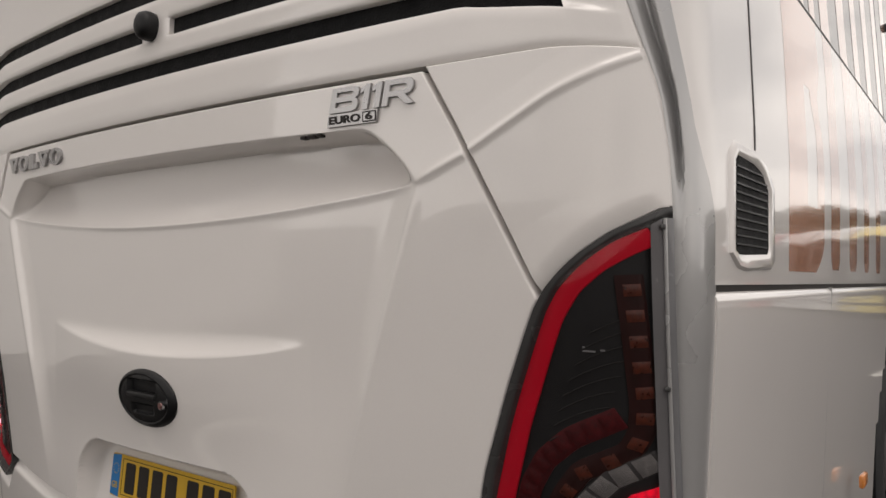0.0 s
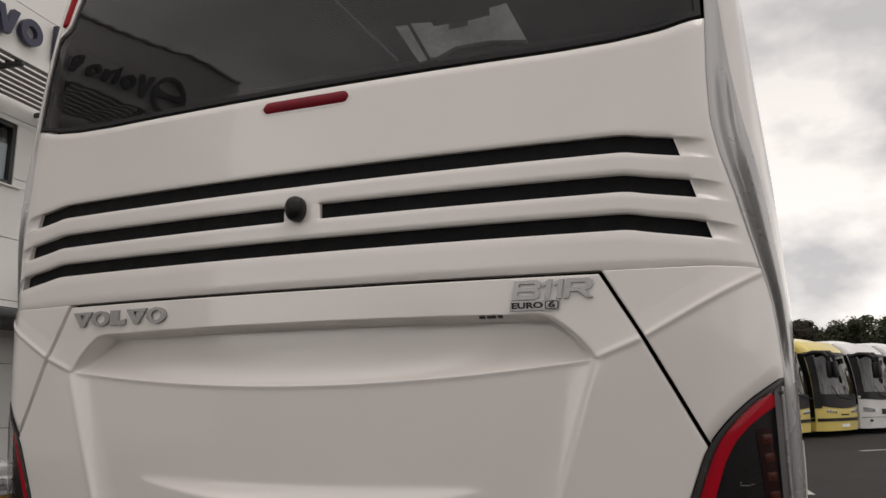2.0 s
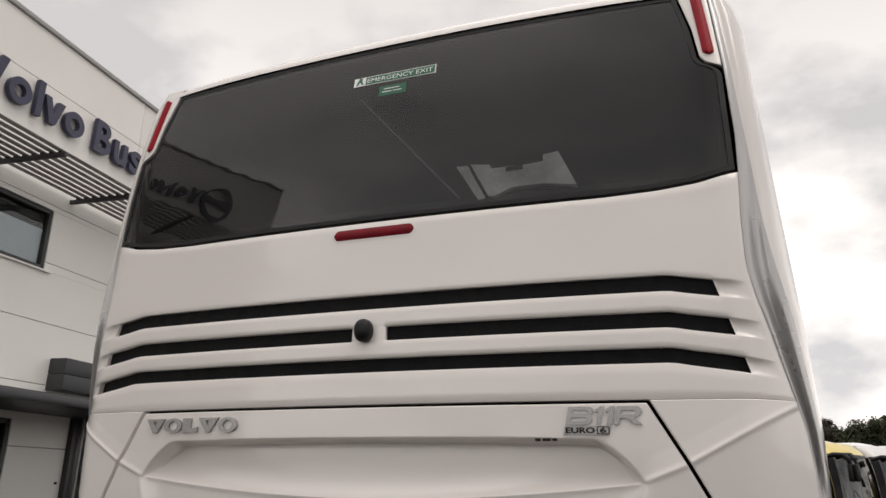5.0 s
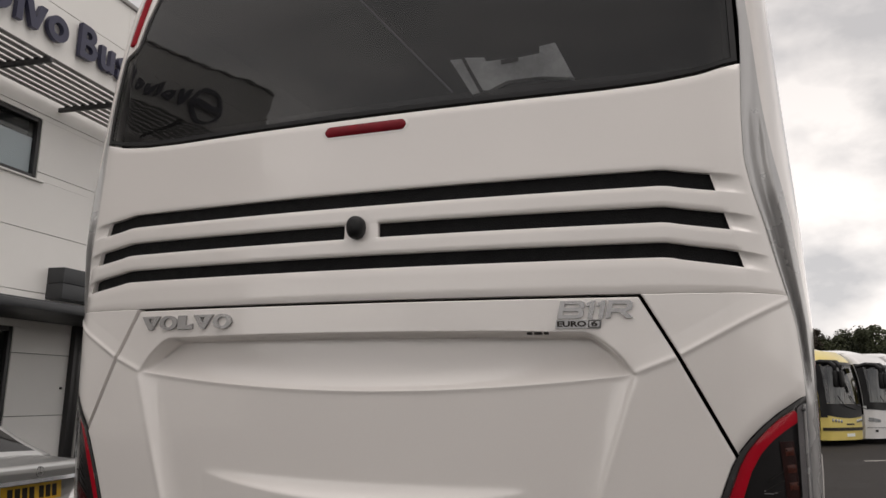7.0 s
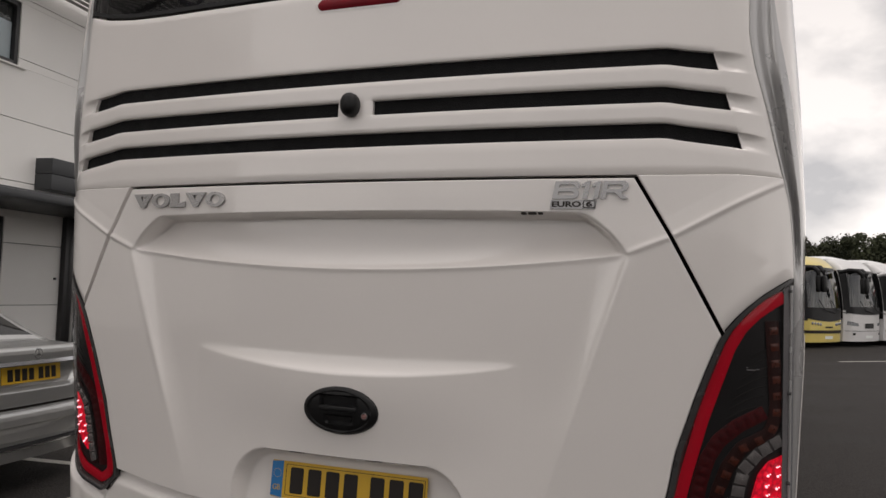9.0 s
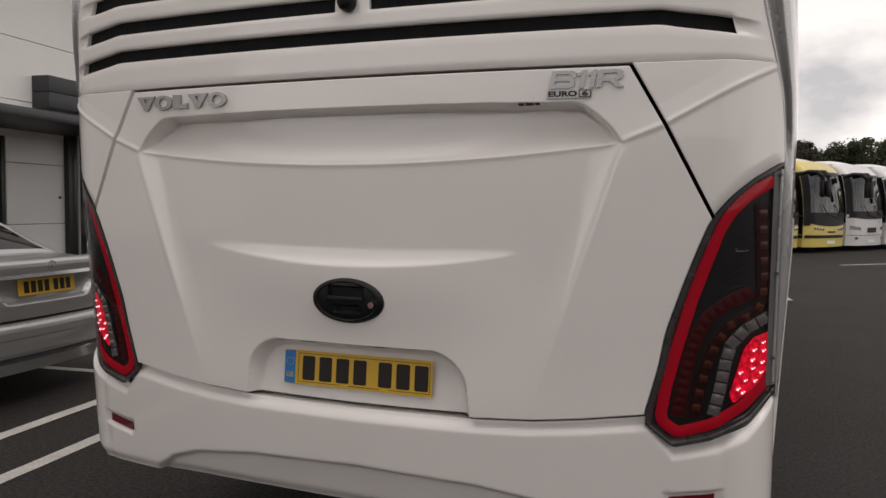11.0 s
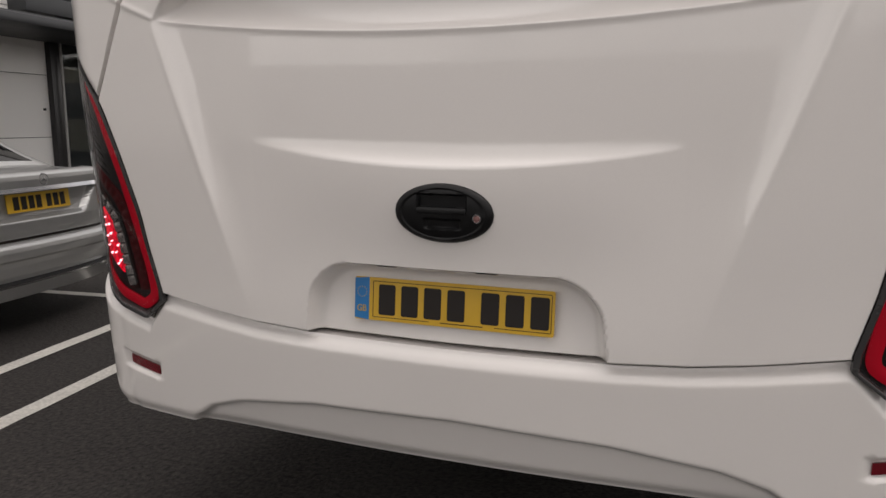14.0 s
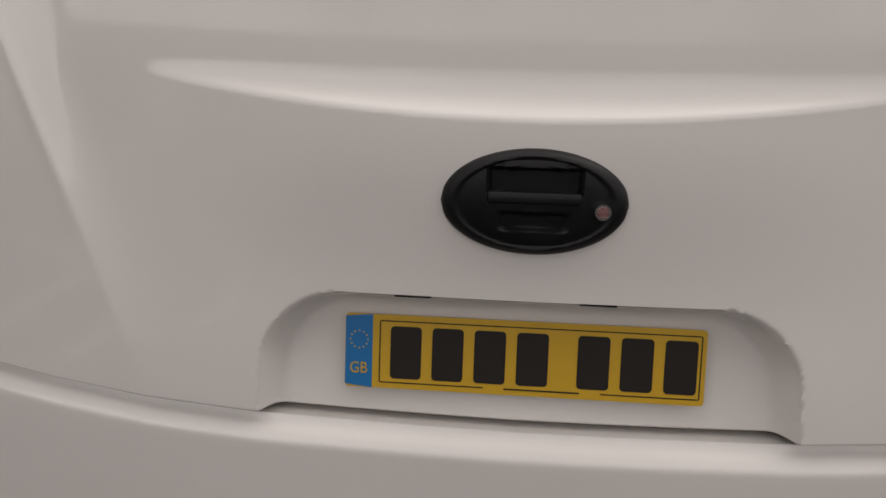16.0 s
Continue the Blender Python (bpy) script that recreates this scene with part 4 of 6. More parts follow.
maker = None
for i, w in enumerate((0.082, 0.078, 0.064, 0.082, 0.076)):
    x0 = (0.0, 0.080, 0.161, 0.227, 0.309)[i]
    if i in (0, 3):
        bm = cutout([[(x0, 0.046), (x0 + w, 0.046), (x0 + w * 0.60, 0.0), (x0 + w * 0.40, 0.0)], [(x0 + w * 0.38, 0.038), (x0 + w * 0.62, 0.038), (x0 + w * 0.5, 0.019)]], 0.008)
    elif i == 2:
        bm = cutout([[(x0, 0.0), (x0 + w, 0.0), (x0 + w, 0.018), (x0 + w * 0.55, 0.012), (x0 + w * 0.55, 0.046), (x0, 0.046)]], 0.008)
    else:
        bm = cutout([disc(x0 + w / 2, 0.023, w / 2, 0.024), disc(x0 + w / 2, 0.023, w * 0.24, 0.015)], 0.008)
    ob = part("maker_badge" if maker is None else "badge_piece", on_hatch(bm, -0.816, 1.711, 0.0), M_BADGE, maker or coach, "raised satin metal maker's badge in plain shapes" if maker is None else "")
    maker = maker or ob
GLYPH_B = [[(0.0, 0.0), (0.056, 0.0), (0.066, 0.004), (0.069, 0.012), (0.067, 0.021), (0.061, 0.025), (0.067, 0.030), (0.068, 0.038), (0.064, 0.045), (0.056, 0.048), (0.0, 0.048)],
           [(0.013, 0.010), (0.053, 0.010), (0.056, 0.013), (0.055, 0.018), (0.051, 0.020), (0.013, 0.020)], [(0.013, 0.030), (0.051, 0.030), (0.054, 0.033), (0.053, 0.037), (0.049, 0.039), (0.013, 0.039)]]
GLYPH_1 = [[(0.010, 0.0), (0.023, 0.0), (0.023, 0.048), (0.013, 0.048), (0.001, 0.040), (0.001, 0.031), (0.010, 0.035)]]
GLYPH_R = [[(0.0, 0.0), (0.013, 0.0), (0.013, 0.016), (0.034, 0.016), (0.055, 0.0), (0.073, 0.0), (0.050, 0.018), (0.062, 0.022), (0.066, 0.031), (0.064, 0.041), (0.055, 0.048), (0.0, 0.048)],
           [(0.013, 0.026), (0.047, 0.026), (0.052, 0.030), (0.051, 0.035), (0.046, 0.038), (0.013, 0.038)]]
model = None
for glyph, x0 in ((GLYPH_B, 0.0), (GLYPH_1, 0.071), (GLYPH_1, 0.099), (GLYPH_R, 0.128)):
    bm = cutout(glyph, 0.006)
    for v in bm.verts:
        v.co.x += x0 + 0.2 * v.co.z
    ob = part("model_badge" if model is None else "badge_letter", on_hatch(bm, 0.622, 1.7205, 0.0005), M_BADGE, model or coach, "raised satin metal model badge" if model is None else "")
    model = model or ob
bm = bmesh.new()
prism(bm, [(0.0, 0.0), (0.121, 0.0), (0.125, 0.024), (0.004, 0.024)], 0.006)
emission = part("emission_badge", on_hatch(bm, 0.616, 1.694, 0.006), M_BADGE, coach, "small metal emission badge with black letters")
bm = lettering("EURO", 0.02, 0.001, width=0.078, bold=0.0008)
part("letters", on_hatch(bm, 0.622, 1.6985, 0.0066), M_INK, emission)
bm = bmesh.new()
prism(bm, rounded(0, 0.033, 0, 0.0205, 0.003), 0.001)
part("figure_field", on_hatch(bm, 0.705, 1.6957, 0.0066), M_INK, emission)
bm = bmesh.new()
prism(bm, rounded(0, 0.0275, 0, 0.0155, 0.002), 0.0005)
part("figure_ground", on_hatch(bm, 0.7078, 1.6982, 0.0072), M_BADGE, emission)
bm = lettering("6", 0.018, 0.001, width=0.017, bold=0.0006)
part("figure", on_hatch(bm, 0.713, 1.6995, 0.0080), M_INK, emission)
bm = bmesh.new()
for x, w in ((0.536, 0.014), (0.556, 0.022), (0.584, 0.012)):
    box(bm, (x, hatch_face(x, 1.684) - 0.012, 1.679), (x + w, hatch_face(x, 1.684) + 0.004, 1.686), 0.002)
part("shelf_latch", bm, M_INK, coach, "small dark latch under the shelf's edge")

# ---- reversing camera, brake lamp, window stickers ----
bm = bmesh.new()
prof = [(0.0, 0.0335), (0.012, 0.035), (0.030, 0.034), (0.042, 0.029), (0.050, 0.018), (0.052, 0.0)]
rings = []
for d, r in prof:
    rings.append([bm.verts.new((0.011 + r * 0.80 * math.copysign(abs(math.cos(k * math.tau / 28)) ** 0.8, math.cos(k * math.tau / 28)), tail(0.01, 2.01) - d * 0.85, 2.008 + r * 1.05 * math.sin(k * math.tau / 28) * (1 if math.sin(k * math.tau / 28) > 0 else 0.95))) for k in range(28)])
for a, b in zip(rings, rings[1:]):
    for k in range(28):
        bm.faces.new((a[k], a[(k + 1) % 28], b[(k + 1) % 28], b[k]))
part("reversing_camera", bm, M_BLACK, coach, "round black reversing camera housing")


def capsule(u, v, x0, x1, zc, h, out):
    r = h / 2
    x = x0 + (x1 - x0) * u
    e = max(0, r - (x - x0), r - (x1 - x)) / r
    z = zc + (v - 0.5) * h * math.sqrt(max(1 - e * e, 0.003))
    return Vector((x, tail(x, z) - out * math.sin(math.pi * (0.08 + 0.84 * v)) * (1 - 0.5 * e), z))


us_c = sorted(set(steps(0, 1, 24) + [q for d in (0.002, 0.006, 0.012, 0.02, 0.03, 0.06) for q in (d, 1 - d)]))
brake = part("brake_lamp", sheet(lambda u, v: capsule(u, v, -0.134, 0.152, 2.340, 0.036, 0.008), us_c, steps(0, 1, 10), (0, 0.01, 0)), M_DULLRED, coach, "long red high-level brake lamp")
part("bezel", sheet(lambda u, v: capsule(u, v, -0.142, 0.160, 2.340, 0.050, 0.003), us_c, steps(0, 1, 8), (0, 0.01, 0)), M_WHITE, brake, "white bezel")


def on_glass(bm, x, z, out):
    for v in bm.verts:
        px, pz = x + v.co.x, z + v.co.z
        v.co = Vector((px, tail(px, pz) + 0.004 - out + v.co.y * 0.2, pz))
    return bm


bm = sheet(lambda u, v: Vector((0.322 * u, 0, 0.038 * v)), steps(0, 1, 12), [0, 1], (0, 0.002, 0))
sticker = part("exit_sticker", on_glass(bm, -0.138, 2.941, 0.0014), M_PAPER, coach, "green and white emergency exit sticker")
bm = sheet(lambda u, v: Vector((0.27 * u, 0, 0.032 * v)), steps(0, 1, 10), [0, 1], (0, 0.002, 0))
part("green_field", on_glass(bm, -0.090, 2.944, 0.0024), M_GREEN, sticker)
bm = lettering("EMERGENCY EXIT", 0.026, 0.0006, width=0.256)
part("letters", on_glass(bm, -0.083, 2.950, 0.0034), M_PAPER, sticker)
bm = bmesh.new()
prism(bm, [(0.006, 0.004), (0.014, 0.004), (0.02, 0.018), (0.03, 0.004), (0.036, 0.004), (0.028, 0.024), (0.03, 0.034), (0.018, 0.036), (0.012, 0.022)], 0.001)
part("pictogram", on_glass(bm, -0.134, 2.942, 0.0024), M_GREEN, sticker)
bm = sheet(lambda u, v: Vector((0.106 * u, 0, 0.043 * v)), steps(0, 1, 5), [0, 1], (0, 0.002, 0))
sticker = part("note_sticker", on_glass(bm, -0.030, 2.878, 0.0014), M_GREEN, coach, "small green sticker with unreadable lines")
bm = bmesh.new()
for x0, x1, z in ((0.02, 0.08, 0.028), (0.014, 0.05, 0.015), (0.056, 0.09, 0.015)):
    prism(bm, [(x0, z), (x1, z), (x1, z + 0.0032), (x0, z + 0.0032)], 0.001)
part("text_bar", on_glass(bm, -0.030, 2.878, 0.0024), M_PAPER, sticker)

# ---- what shows dimly behind the rear glass ----
M_PLASTIC_PALE = mat("grey_cord", (0.16, 0.16, 0.19), 0.7)
M_INNER = mat("pale_patterned_moquette", (0.80, 0.83, 0.82), 0.8, vary=0.45, scale=9, fine=0.1)
bm = bmesh.new()
o = [(0.325, 2.556), (0.389, 2.547), (0.393, 2.533), (0.508, 2.530), (0.565, 2.534), (0.565, 2.556), (0.614, 2.561), (0.669, 2.44), (0.57, 2.458), (0.464, 2.459), (0.405, 2.436), (0.385, 2.44)]
prism(bm, o, 0.02, Matrix.Translation((0, -0.090, 0)))
part("seat_back_cover", bm, M_INNER, coach, "pale patterned seat cover behind the glass")
bm = bmesh.new()
prism(bm, [(0.445, 2.529), (0.50, 2.529), (0.50, 2.517), (0.445, 2.516)], 0.003, Matrix.Translation((0, -0.0935, 0)))
part("cover_slot", bm, M_INK, coach)
bm = bmesh.new()
prism(bm, [(0.274, 2.558), (0.312, 2.556), (0.374, 2.435), (0.350, 2.432)], 0.01, Matrix.Translation((0, -0.085, 0)))
part("curtain_strip", bm, M_INNER, coach)
bm = bmesh.new()
tube(bm, [(-0.105, -0.065, 2.885), (0.29, -0.105, 2.44)], [0.0035, 0.0045], 6)
part("curtain_cord", bm, M_PLASTIC_PALE, coach, "thin grey cord behind the glass")

# ---- coach side ----
def on_side(o, depth, sgn=1):
    """A plate from an outline in y, z on the side."""
    bm = bmesh.new()
    a = [bm.verts.new((sgn * (side_x(z) + depth), y, z)) for y, z in o]
    b = [bm.verts.new((sgn * (side_x(z) - 0.004), y, z)) for y, z in o]
    bm.faces.new(a)
    for i in range(len(a)):
        bm.faces.new((a[i], a[(i + 1) % len(a)], b[(i + 1) % len(a)], b[i]))
    return bm


v_out = [(0.222, 1.640), (0.26, 1.668), (0.42, 1.664), (0.50, 1.648), (0.570, 1.606), (0.576, 1.44), (0.55, 1.424), (0.345, 1.418), (0.29, 1.424), (0.236, 1.452)]
v_in = [(0.268, 1.628), (0.285, 1.642), (0.40, 1.638), (0.46, 1.628), (0.516, 1.596), (0.522, 1.470), (0.512, 1.458), (0.34, 1.452), (0.30, 1.452), (0.268, 1.462)]
bm = bmesh.new()
r0 = [bm.verts.new((side_x(z) - 0.002, y, z)) for y, z in v_out]
r1 = [bm.verts.new((side_x(z) + 0.006, (y * 3 + q[0]) / 4, (z * 3 + q[1]) / 4)) for (y, z), q in zip(v_out, v_in)]
r2 = [bm.verts.new((side_x(z) + 0.006, (y + q[0] * 3) / 4, (z + q[1] * 3) / 4)) for (y, z), q in zip(v_out, v_in)]
r3 = [bm.verts.new((side_x(z) + 0.002, y, z)) for y, z in v_in]
for a, b in ((r0, r1), (r1, r2), (r2, r3)):
    for i in range(len(a)):
        bm.faces.new((a[i], a[(i + 1) % len(a)], b[(i + 1) % len(a)], b[i]))
vent = part("side_vent", bm, M_WHITE, coach, "white framed side air vent with black slats")
part("vent_backing", on_side([(0.27 + (y - 0.27), z) for y, z in v_in], 0.0015), M_VOID, vent)
for i in range(10):
    z = 1.472 + i * 0.0165
    y1 = 0.515 if z < 1.60 else 0.515 - (z - 1.60) * 2.0
    bm = bmesh.new()
    box(bm, (side_x(z) + 0.0015, 0.272, z - 0.002), (side_x(z) + 0.0045, y1 - 0.008, z + 0.0015))
    part("slat", bm, M_BLACK, vent)
# salmon livery film, in plain shapes
def film(lo, hi, z0, z1):
    """Film laid on the side between two edges given as y at a height."""
    bm = sheet(lambda u, z: Vector((side_x(z) + 0.0003, lo(z) + u * (hi(z) - lo(z)), z)), steps(0, 1, 4), steps(z0, z1, 24))
    return part("livery_film", bm, M_STRIPE, coach, "salmon livery film")


def bowl(z):
    return 1.165 - 0.13 * max(0, (1.52 - z) / 0.1) ** 2 - 0.05 * (1 - sm(abs(z - 1.90) / 0.12))


film(lambda z: 0.722, lambda z: 0.935, 1.425, 2.145)
film(lambda z: 0.935, bowl, 1.425, 1.60)
film(lambda z: 1.065 - 0.06 * sm((z - 1.80) / 0.12), bowl, 1.60, 1.92)
film(lambda z: 0.935, bowl, 1.92, 2.145)
part("window_line", sheet(lambda y, z: Vector((side_x(z) + 0.0003, y, z)), [0.93, 3, 6, 9, 12], [2.147, 2.156], (-0.003, 0, 0)), M_INK, coach, "dark line under the side windows")
film(lambda z: 0.722, lambda z: 0.925, 2.147, 2.90)
film(lambda z: 0.935, lambda z: 1.02, 2.158, 2.86)
film(lambda z: 1.10, lambda z: 1.18 - 0.1 * sm((z - 2.7) / 0.2), 2.158, 2.90)
for y0, y1, zt in ((1.27, 1.42, 2.145), (1.60, 1.76, 2.145), (1.93, 2.06, 2.145), (2.25, 2.39, 2.145), (2.60, 2.74, 2.145), (2.98, 3.14, 2.145), (3.42, 3.62, 2.145)):
    film(lambda z: y0 + 0.03 * max(0, (1.47 - z) / 0.04) ** 2, lambda z: y1 - 0.03 * max(0, (1.47 - z) / 0.04) ** 2, 1.435, zt)
    film(lambda z: y0, lambda z: y1, 2.158, 2.90)
part("panel_seam", sheet(lambda y, z: Vector((side_x(z) + 0.0012, y, z)), [0.408, 0.417], steps(1.668, 3.1, 40), (-0.004, 0, 0)), M_INK, coach)
for y in (1.25, 5.2, 7.4):
    part("panel_seam", on_side([(y, 0.47), (y + 0.002, 0.47), (y + 0.002, 1.385), (y, 1.385)], 0.0065), M_SILVER, coach)
for y in (1.75, 5.5, 8.0):
    bm = bmesh.new()
    box(bm, (1.278, y - 0.045, 0.70), (1.296, y + 0.045, 0.745), 0.008)
    part("side_marker", bm, M_SIDEAMBER, coach, "small amber side marker lamp")
for y in (3.3, 4.7):
    bm = bmesh.new()
    box(bm, (side_x(2.72) - 0.01, y - 0.018, 2.715), (side_x(2.72) + 0.028, y + 0.018, 2.755), 0.008)
    part("side_camera", bm, M_BLACK, coach, "small black side camera")
bm = bmesh.new()
tube(bm, [(1.20, 11.8, 2.9), (1.38, 12.1, 3.0), (1.50, 12.3, 2.9), (1.50, 12.3, 2.6)], 0.03, 8)
box(bm, (1.36, 12.22, 2.30), (1.60, 12.36, 2.70), 0.05, seg=3)
tube(bm, [(1.63, 12.25, 3.0), (1.64, 12.2, 2.5), (1.63, 12.25, 1.5)], [0.03, 0.075, 0.03], 8)
tube(bm, [(1.22, 11.9, 1.9), (1.35, 12.15, 1.55), (1.30, 12.2, 1.25)], 0.045, 8)
part("wing_mirror", bm, M_BLACK, coach, "long black wing mirror on an arm")

# ---- the office building beside the yard ----
SITE = pose(-9.5, 6, 0, 0, 0, 6)
M_WALL = mat("white_cladding_panel", (0.80, 0.785, 0.755), 0.45, vary=0.03, scale=0.8, rnd=0.02, fine=0.01)
M_JOINT = mat("dark_joint", (0.06, 0.06, 0.06), 0.8)
M_ANTHRACITE = mat("anthracite_metal", (0.035, 0.037, 0.04), 0.45, vary=0.1, scale=3)
M_FRAME = mat("dark_window_frame", (0.022, 0.021, 0.022), 0.4, vary=0.1)
M_NAVY = mat("navy_sign_letters", (0.030, 0.030, 0.065), 0.4, vary=0.08)
M_LOUVRE = mat("grey_louvre_blade", (0.33, 0.32, 0.31), 0.45, 0.3, vary=0.06)
M_PANE = glass("office_pane", (0.85, 0.88, 0.88), 0.92, ior=1.5)
M_BLIND = mat("pale_roller_blind", (0.78, 0.82, 0.88), 0.8, vary=0.04)
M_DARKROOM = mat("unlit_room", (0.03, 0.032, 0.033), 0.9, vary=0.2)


def site(bm):
    bmesh.ops.transform(bm, matrix=SITE, verts=bm.verts[:])
    return bm


building = thing("office_building", "white panelled two-storey office with dark canopy and louvres", "building")
U0, U1 = -15.0, 14.0
WIN = (-1.30, 0.57, 4.90, 5.95)
DOOR = (-0.75, 0.50, 0.0, 2.45)
HALL = (2.02, 6.5, 0.0, 2.90)
OPEN = [WIN, DOOR, HALL]


def strips(z0, z1):
    """The stretches of wall along u between the openings at this height."""
    runs = [(U0, U1)]
    for a, b, c, d in OPEN:
        if c < z1 - 1e-4 and d > z0 + 1e-4:
            runs = [q for r in runs for q in ((r[0], min(r[1], a)), (max(r[0], b), r[1])) if q[1] - q[0] > 0.01]
    return runs


# core wall behind the cladding
levels = sorted({0.0, 9.0} | {v for o in OPEN for v in o[2:]})
bm = bmesh.new()
for z0, z1 in zip(levels, levels[1:]):
    for a, b in strips(z0, z1):
        box(bm, (-0.30, a, z0), (-0.05, b, z1))
part("core_wall", site(bm), M_JOINT, building)
for z0 in (0.04, 1.04, 2.04, 3.04, 4.04, 5.04, 6.04, 7.04, 8.04):
    zs = sorted({z0, z0 + 1.0 if z0 < 8 else 8.98} | {v for o in OPEN for v in o[2:] if z0 < v < z0 + 1})
    for za, zb in zip(zs, zs[1:]):
        for a, b in strips(za, zb):
            n = max(1, round((b - a) / 6.0))
            for i in range(n):
                p, q = a + (b - a) * i / n, a + (b - a) * (i + 1) / n
                bm = bmesh.new()
                box(bm, (-0.055, p + (0.004 if i else 0), za + (0.005 if za == z0 else 0)), (0.0, q - (0.004 if i < n - 1 else 0), zb - (0.005 if zb in (z0 + 1.0, 8.98) else 0)), 0.004, seg=1)
                part("cladding_panel", site(bm), M_WALL, building)
bm = bmesh.new()
box(bm, (-0.34, U0, 8.98), (0.05, U1, 9.06), 0.01)
part("roof_coping", site(bm), M_LOUVRE, building, "grey metal coping")
bm = bmesh.new()
box(bm, (-14, U0, 8.6), (-0.32, U1, 8.7))
box(bm, (-14, U0, 0), (-13.7, U1, 8.6))
box(bm, (-13.7, U0, 0), (-0.32, U0 + 0.3, 8.6))
box(bm, (-13.7, U1 - 0.3, 0), (-0.32, U1, 8.6))
part("rear_shell", site(bm), M_WALL, building)


def window(name, a, b, c, d, blind):
    bm = boxes([((-0.12, a, c), (-0.02, a + 0.075, d)), ((-0.12, b - 0.075, c), (-0.02, b, d)), ((-0.12, a + 0.075, c), (-0.02, b - 0.075, c + 0.075)), ((-0.12, a + 0.075, d - 0.075), (-0.02, b - 0.075, d))], 0.006)
    win = part(name, site(bm), M_FRAME, building, "dark framed window with pale blind" if blind else "dark framed glazed door")
    bm = bmesh.new()
    box(bm, (-0.085, a + 0.07, c + 0.07), (-0.075, b - 0.07, d - 0.07))
    pane = part("pane", site(bm), M_PANE, win, "reflecting pane")
    pane.visible_shadow = False
    # solid box behind the pane; the room's shade is in its dark colour
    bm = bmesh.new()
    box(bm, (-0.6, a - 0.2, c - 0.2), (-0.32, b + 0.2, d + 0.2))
    part("unlit_room_box", site(bm), M_DARKROOM, win)
    if blind:
        bm = bmesh.new()
        box(bm, (-0.118, a + 0.072, c + 0.072), (-0.108, b - 0.072, c + 0.70))
        part("blind", site(bm), M_BLIND, win, "pale lower blind")
    return win


window("office_window", *WIN, True)
bm = boxes([((-0.02, WIN[0] - 0.05, WIN[2] - 0.035), (0.06, WIN[1] + 0.12, WIN[2] - 0.005))], 0.005)
part("window_sill", site(bm), M_WALL, building)
window("entrance_door", *DOOR, False)
window("hall_glazing", *HALL, False)
# canopy, sign box, downpipe
bm = bmesh.new()
box(bm, (0.0, -6.0, 2.565), (1.50, 3.8, 2.70), 0.03)
box(bm, (0.0, -6.0, 2.70), (1.35, 3.8, 2.74), 0.01)
part("canopy", site(bm), M_ANTHRACITE, building, "anthracite metal canopy over the entrance")
bm = boxes([((0.0, 1.05, 2.96), (0.34, 3.6, 3.22)), ((0.0, 1.05, 3.226), (0.34, 3.6, 3.49))], 0.01)
part("canopy_box", site(bm), M_ANTHRACITE, building, "anthracite metal box above the canopy")
bm = boxes([((-0.04, 1.74, 0.0), (0.10, 2.02, 2.565))], 0.01)
part("entrance_post", site(bm), M_FRAME, building, "black entrance post")
bm = bmesh.new()
tube(bm, [SITE @ Vector((0.16, 1.90, z)) for z in (0.02, 1.0, 2.0, 2.58)], 0.022, 10)
part("downpipe", bm, M_LOUVRE, building, "thin grey downpipe")
bm = boxes([((0.0, 1.60, 1.47), (0.03, 1.64, 1.51))], 0.004)
part("bell_push", site(bm), M_FRAME, building)
# sun louvres
for k in range(8):
    off, r = 0.16 + k * 0.165, 0.045
    bm = bmesh.new()
    n = 10
    a = [bm.verts.new((off + r * math.cos(i * math.tau / n) * 1.15, U0 + 0.4, 6.30 + 0.018 * math.sin(i * math.tau / n))) for i in range(n)]
    b = [bm.verts.new((v.co.x, 9.5, v.co.z)) for v in a]
    for i in range(n):
        bm.faces.new((a[i], a[(i + 1) % n], b[(i + 1) % n], b[i]))
    part("louvre_blade", site(bm), M_LOUVRE, building, "long grey sun louvre blade")
for k in range(13):
    u = 0.88 - (k - 4) * 1.74
    bm = bmesh.new()
    box(bm, (0.0, u - 0.03, 6.19), (1.42, u + 0.03, 6.27), 0.012)
    for q in range(8):
        box(bm, (0.16 + q * 0.165 - 0.035, u - 0.034, 6.262), (0.16 + q * 0.165 + 0.035, u + 0.034, 6.30), 0.008, seg=1)
    part("louvre_arm", site(bm), M_FRAME, building, "black louvre arm")


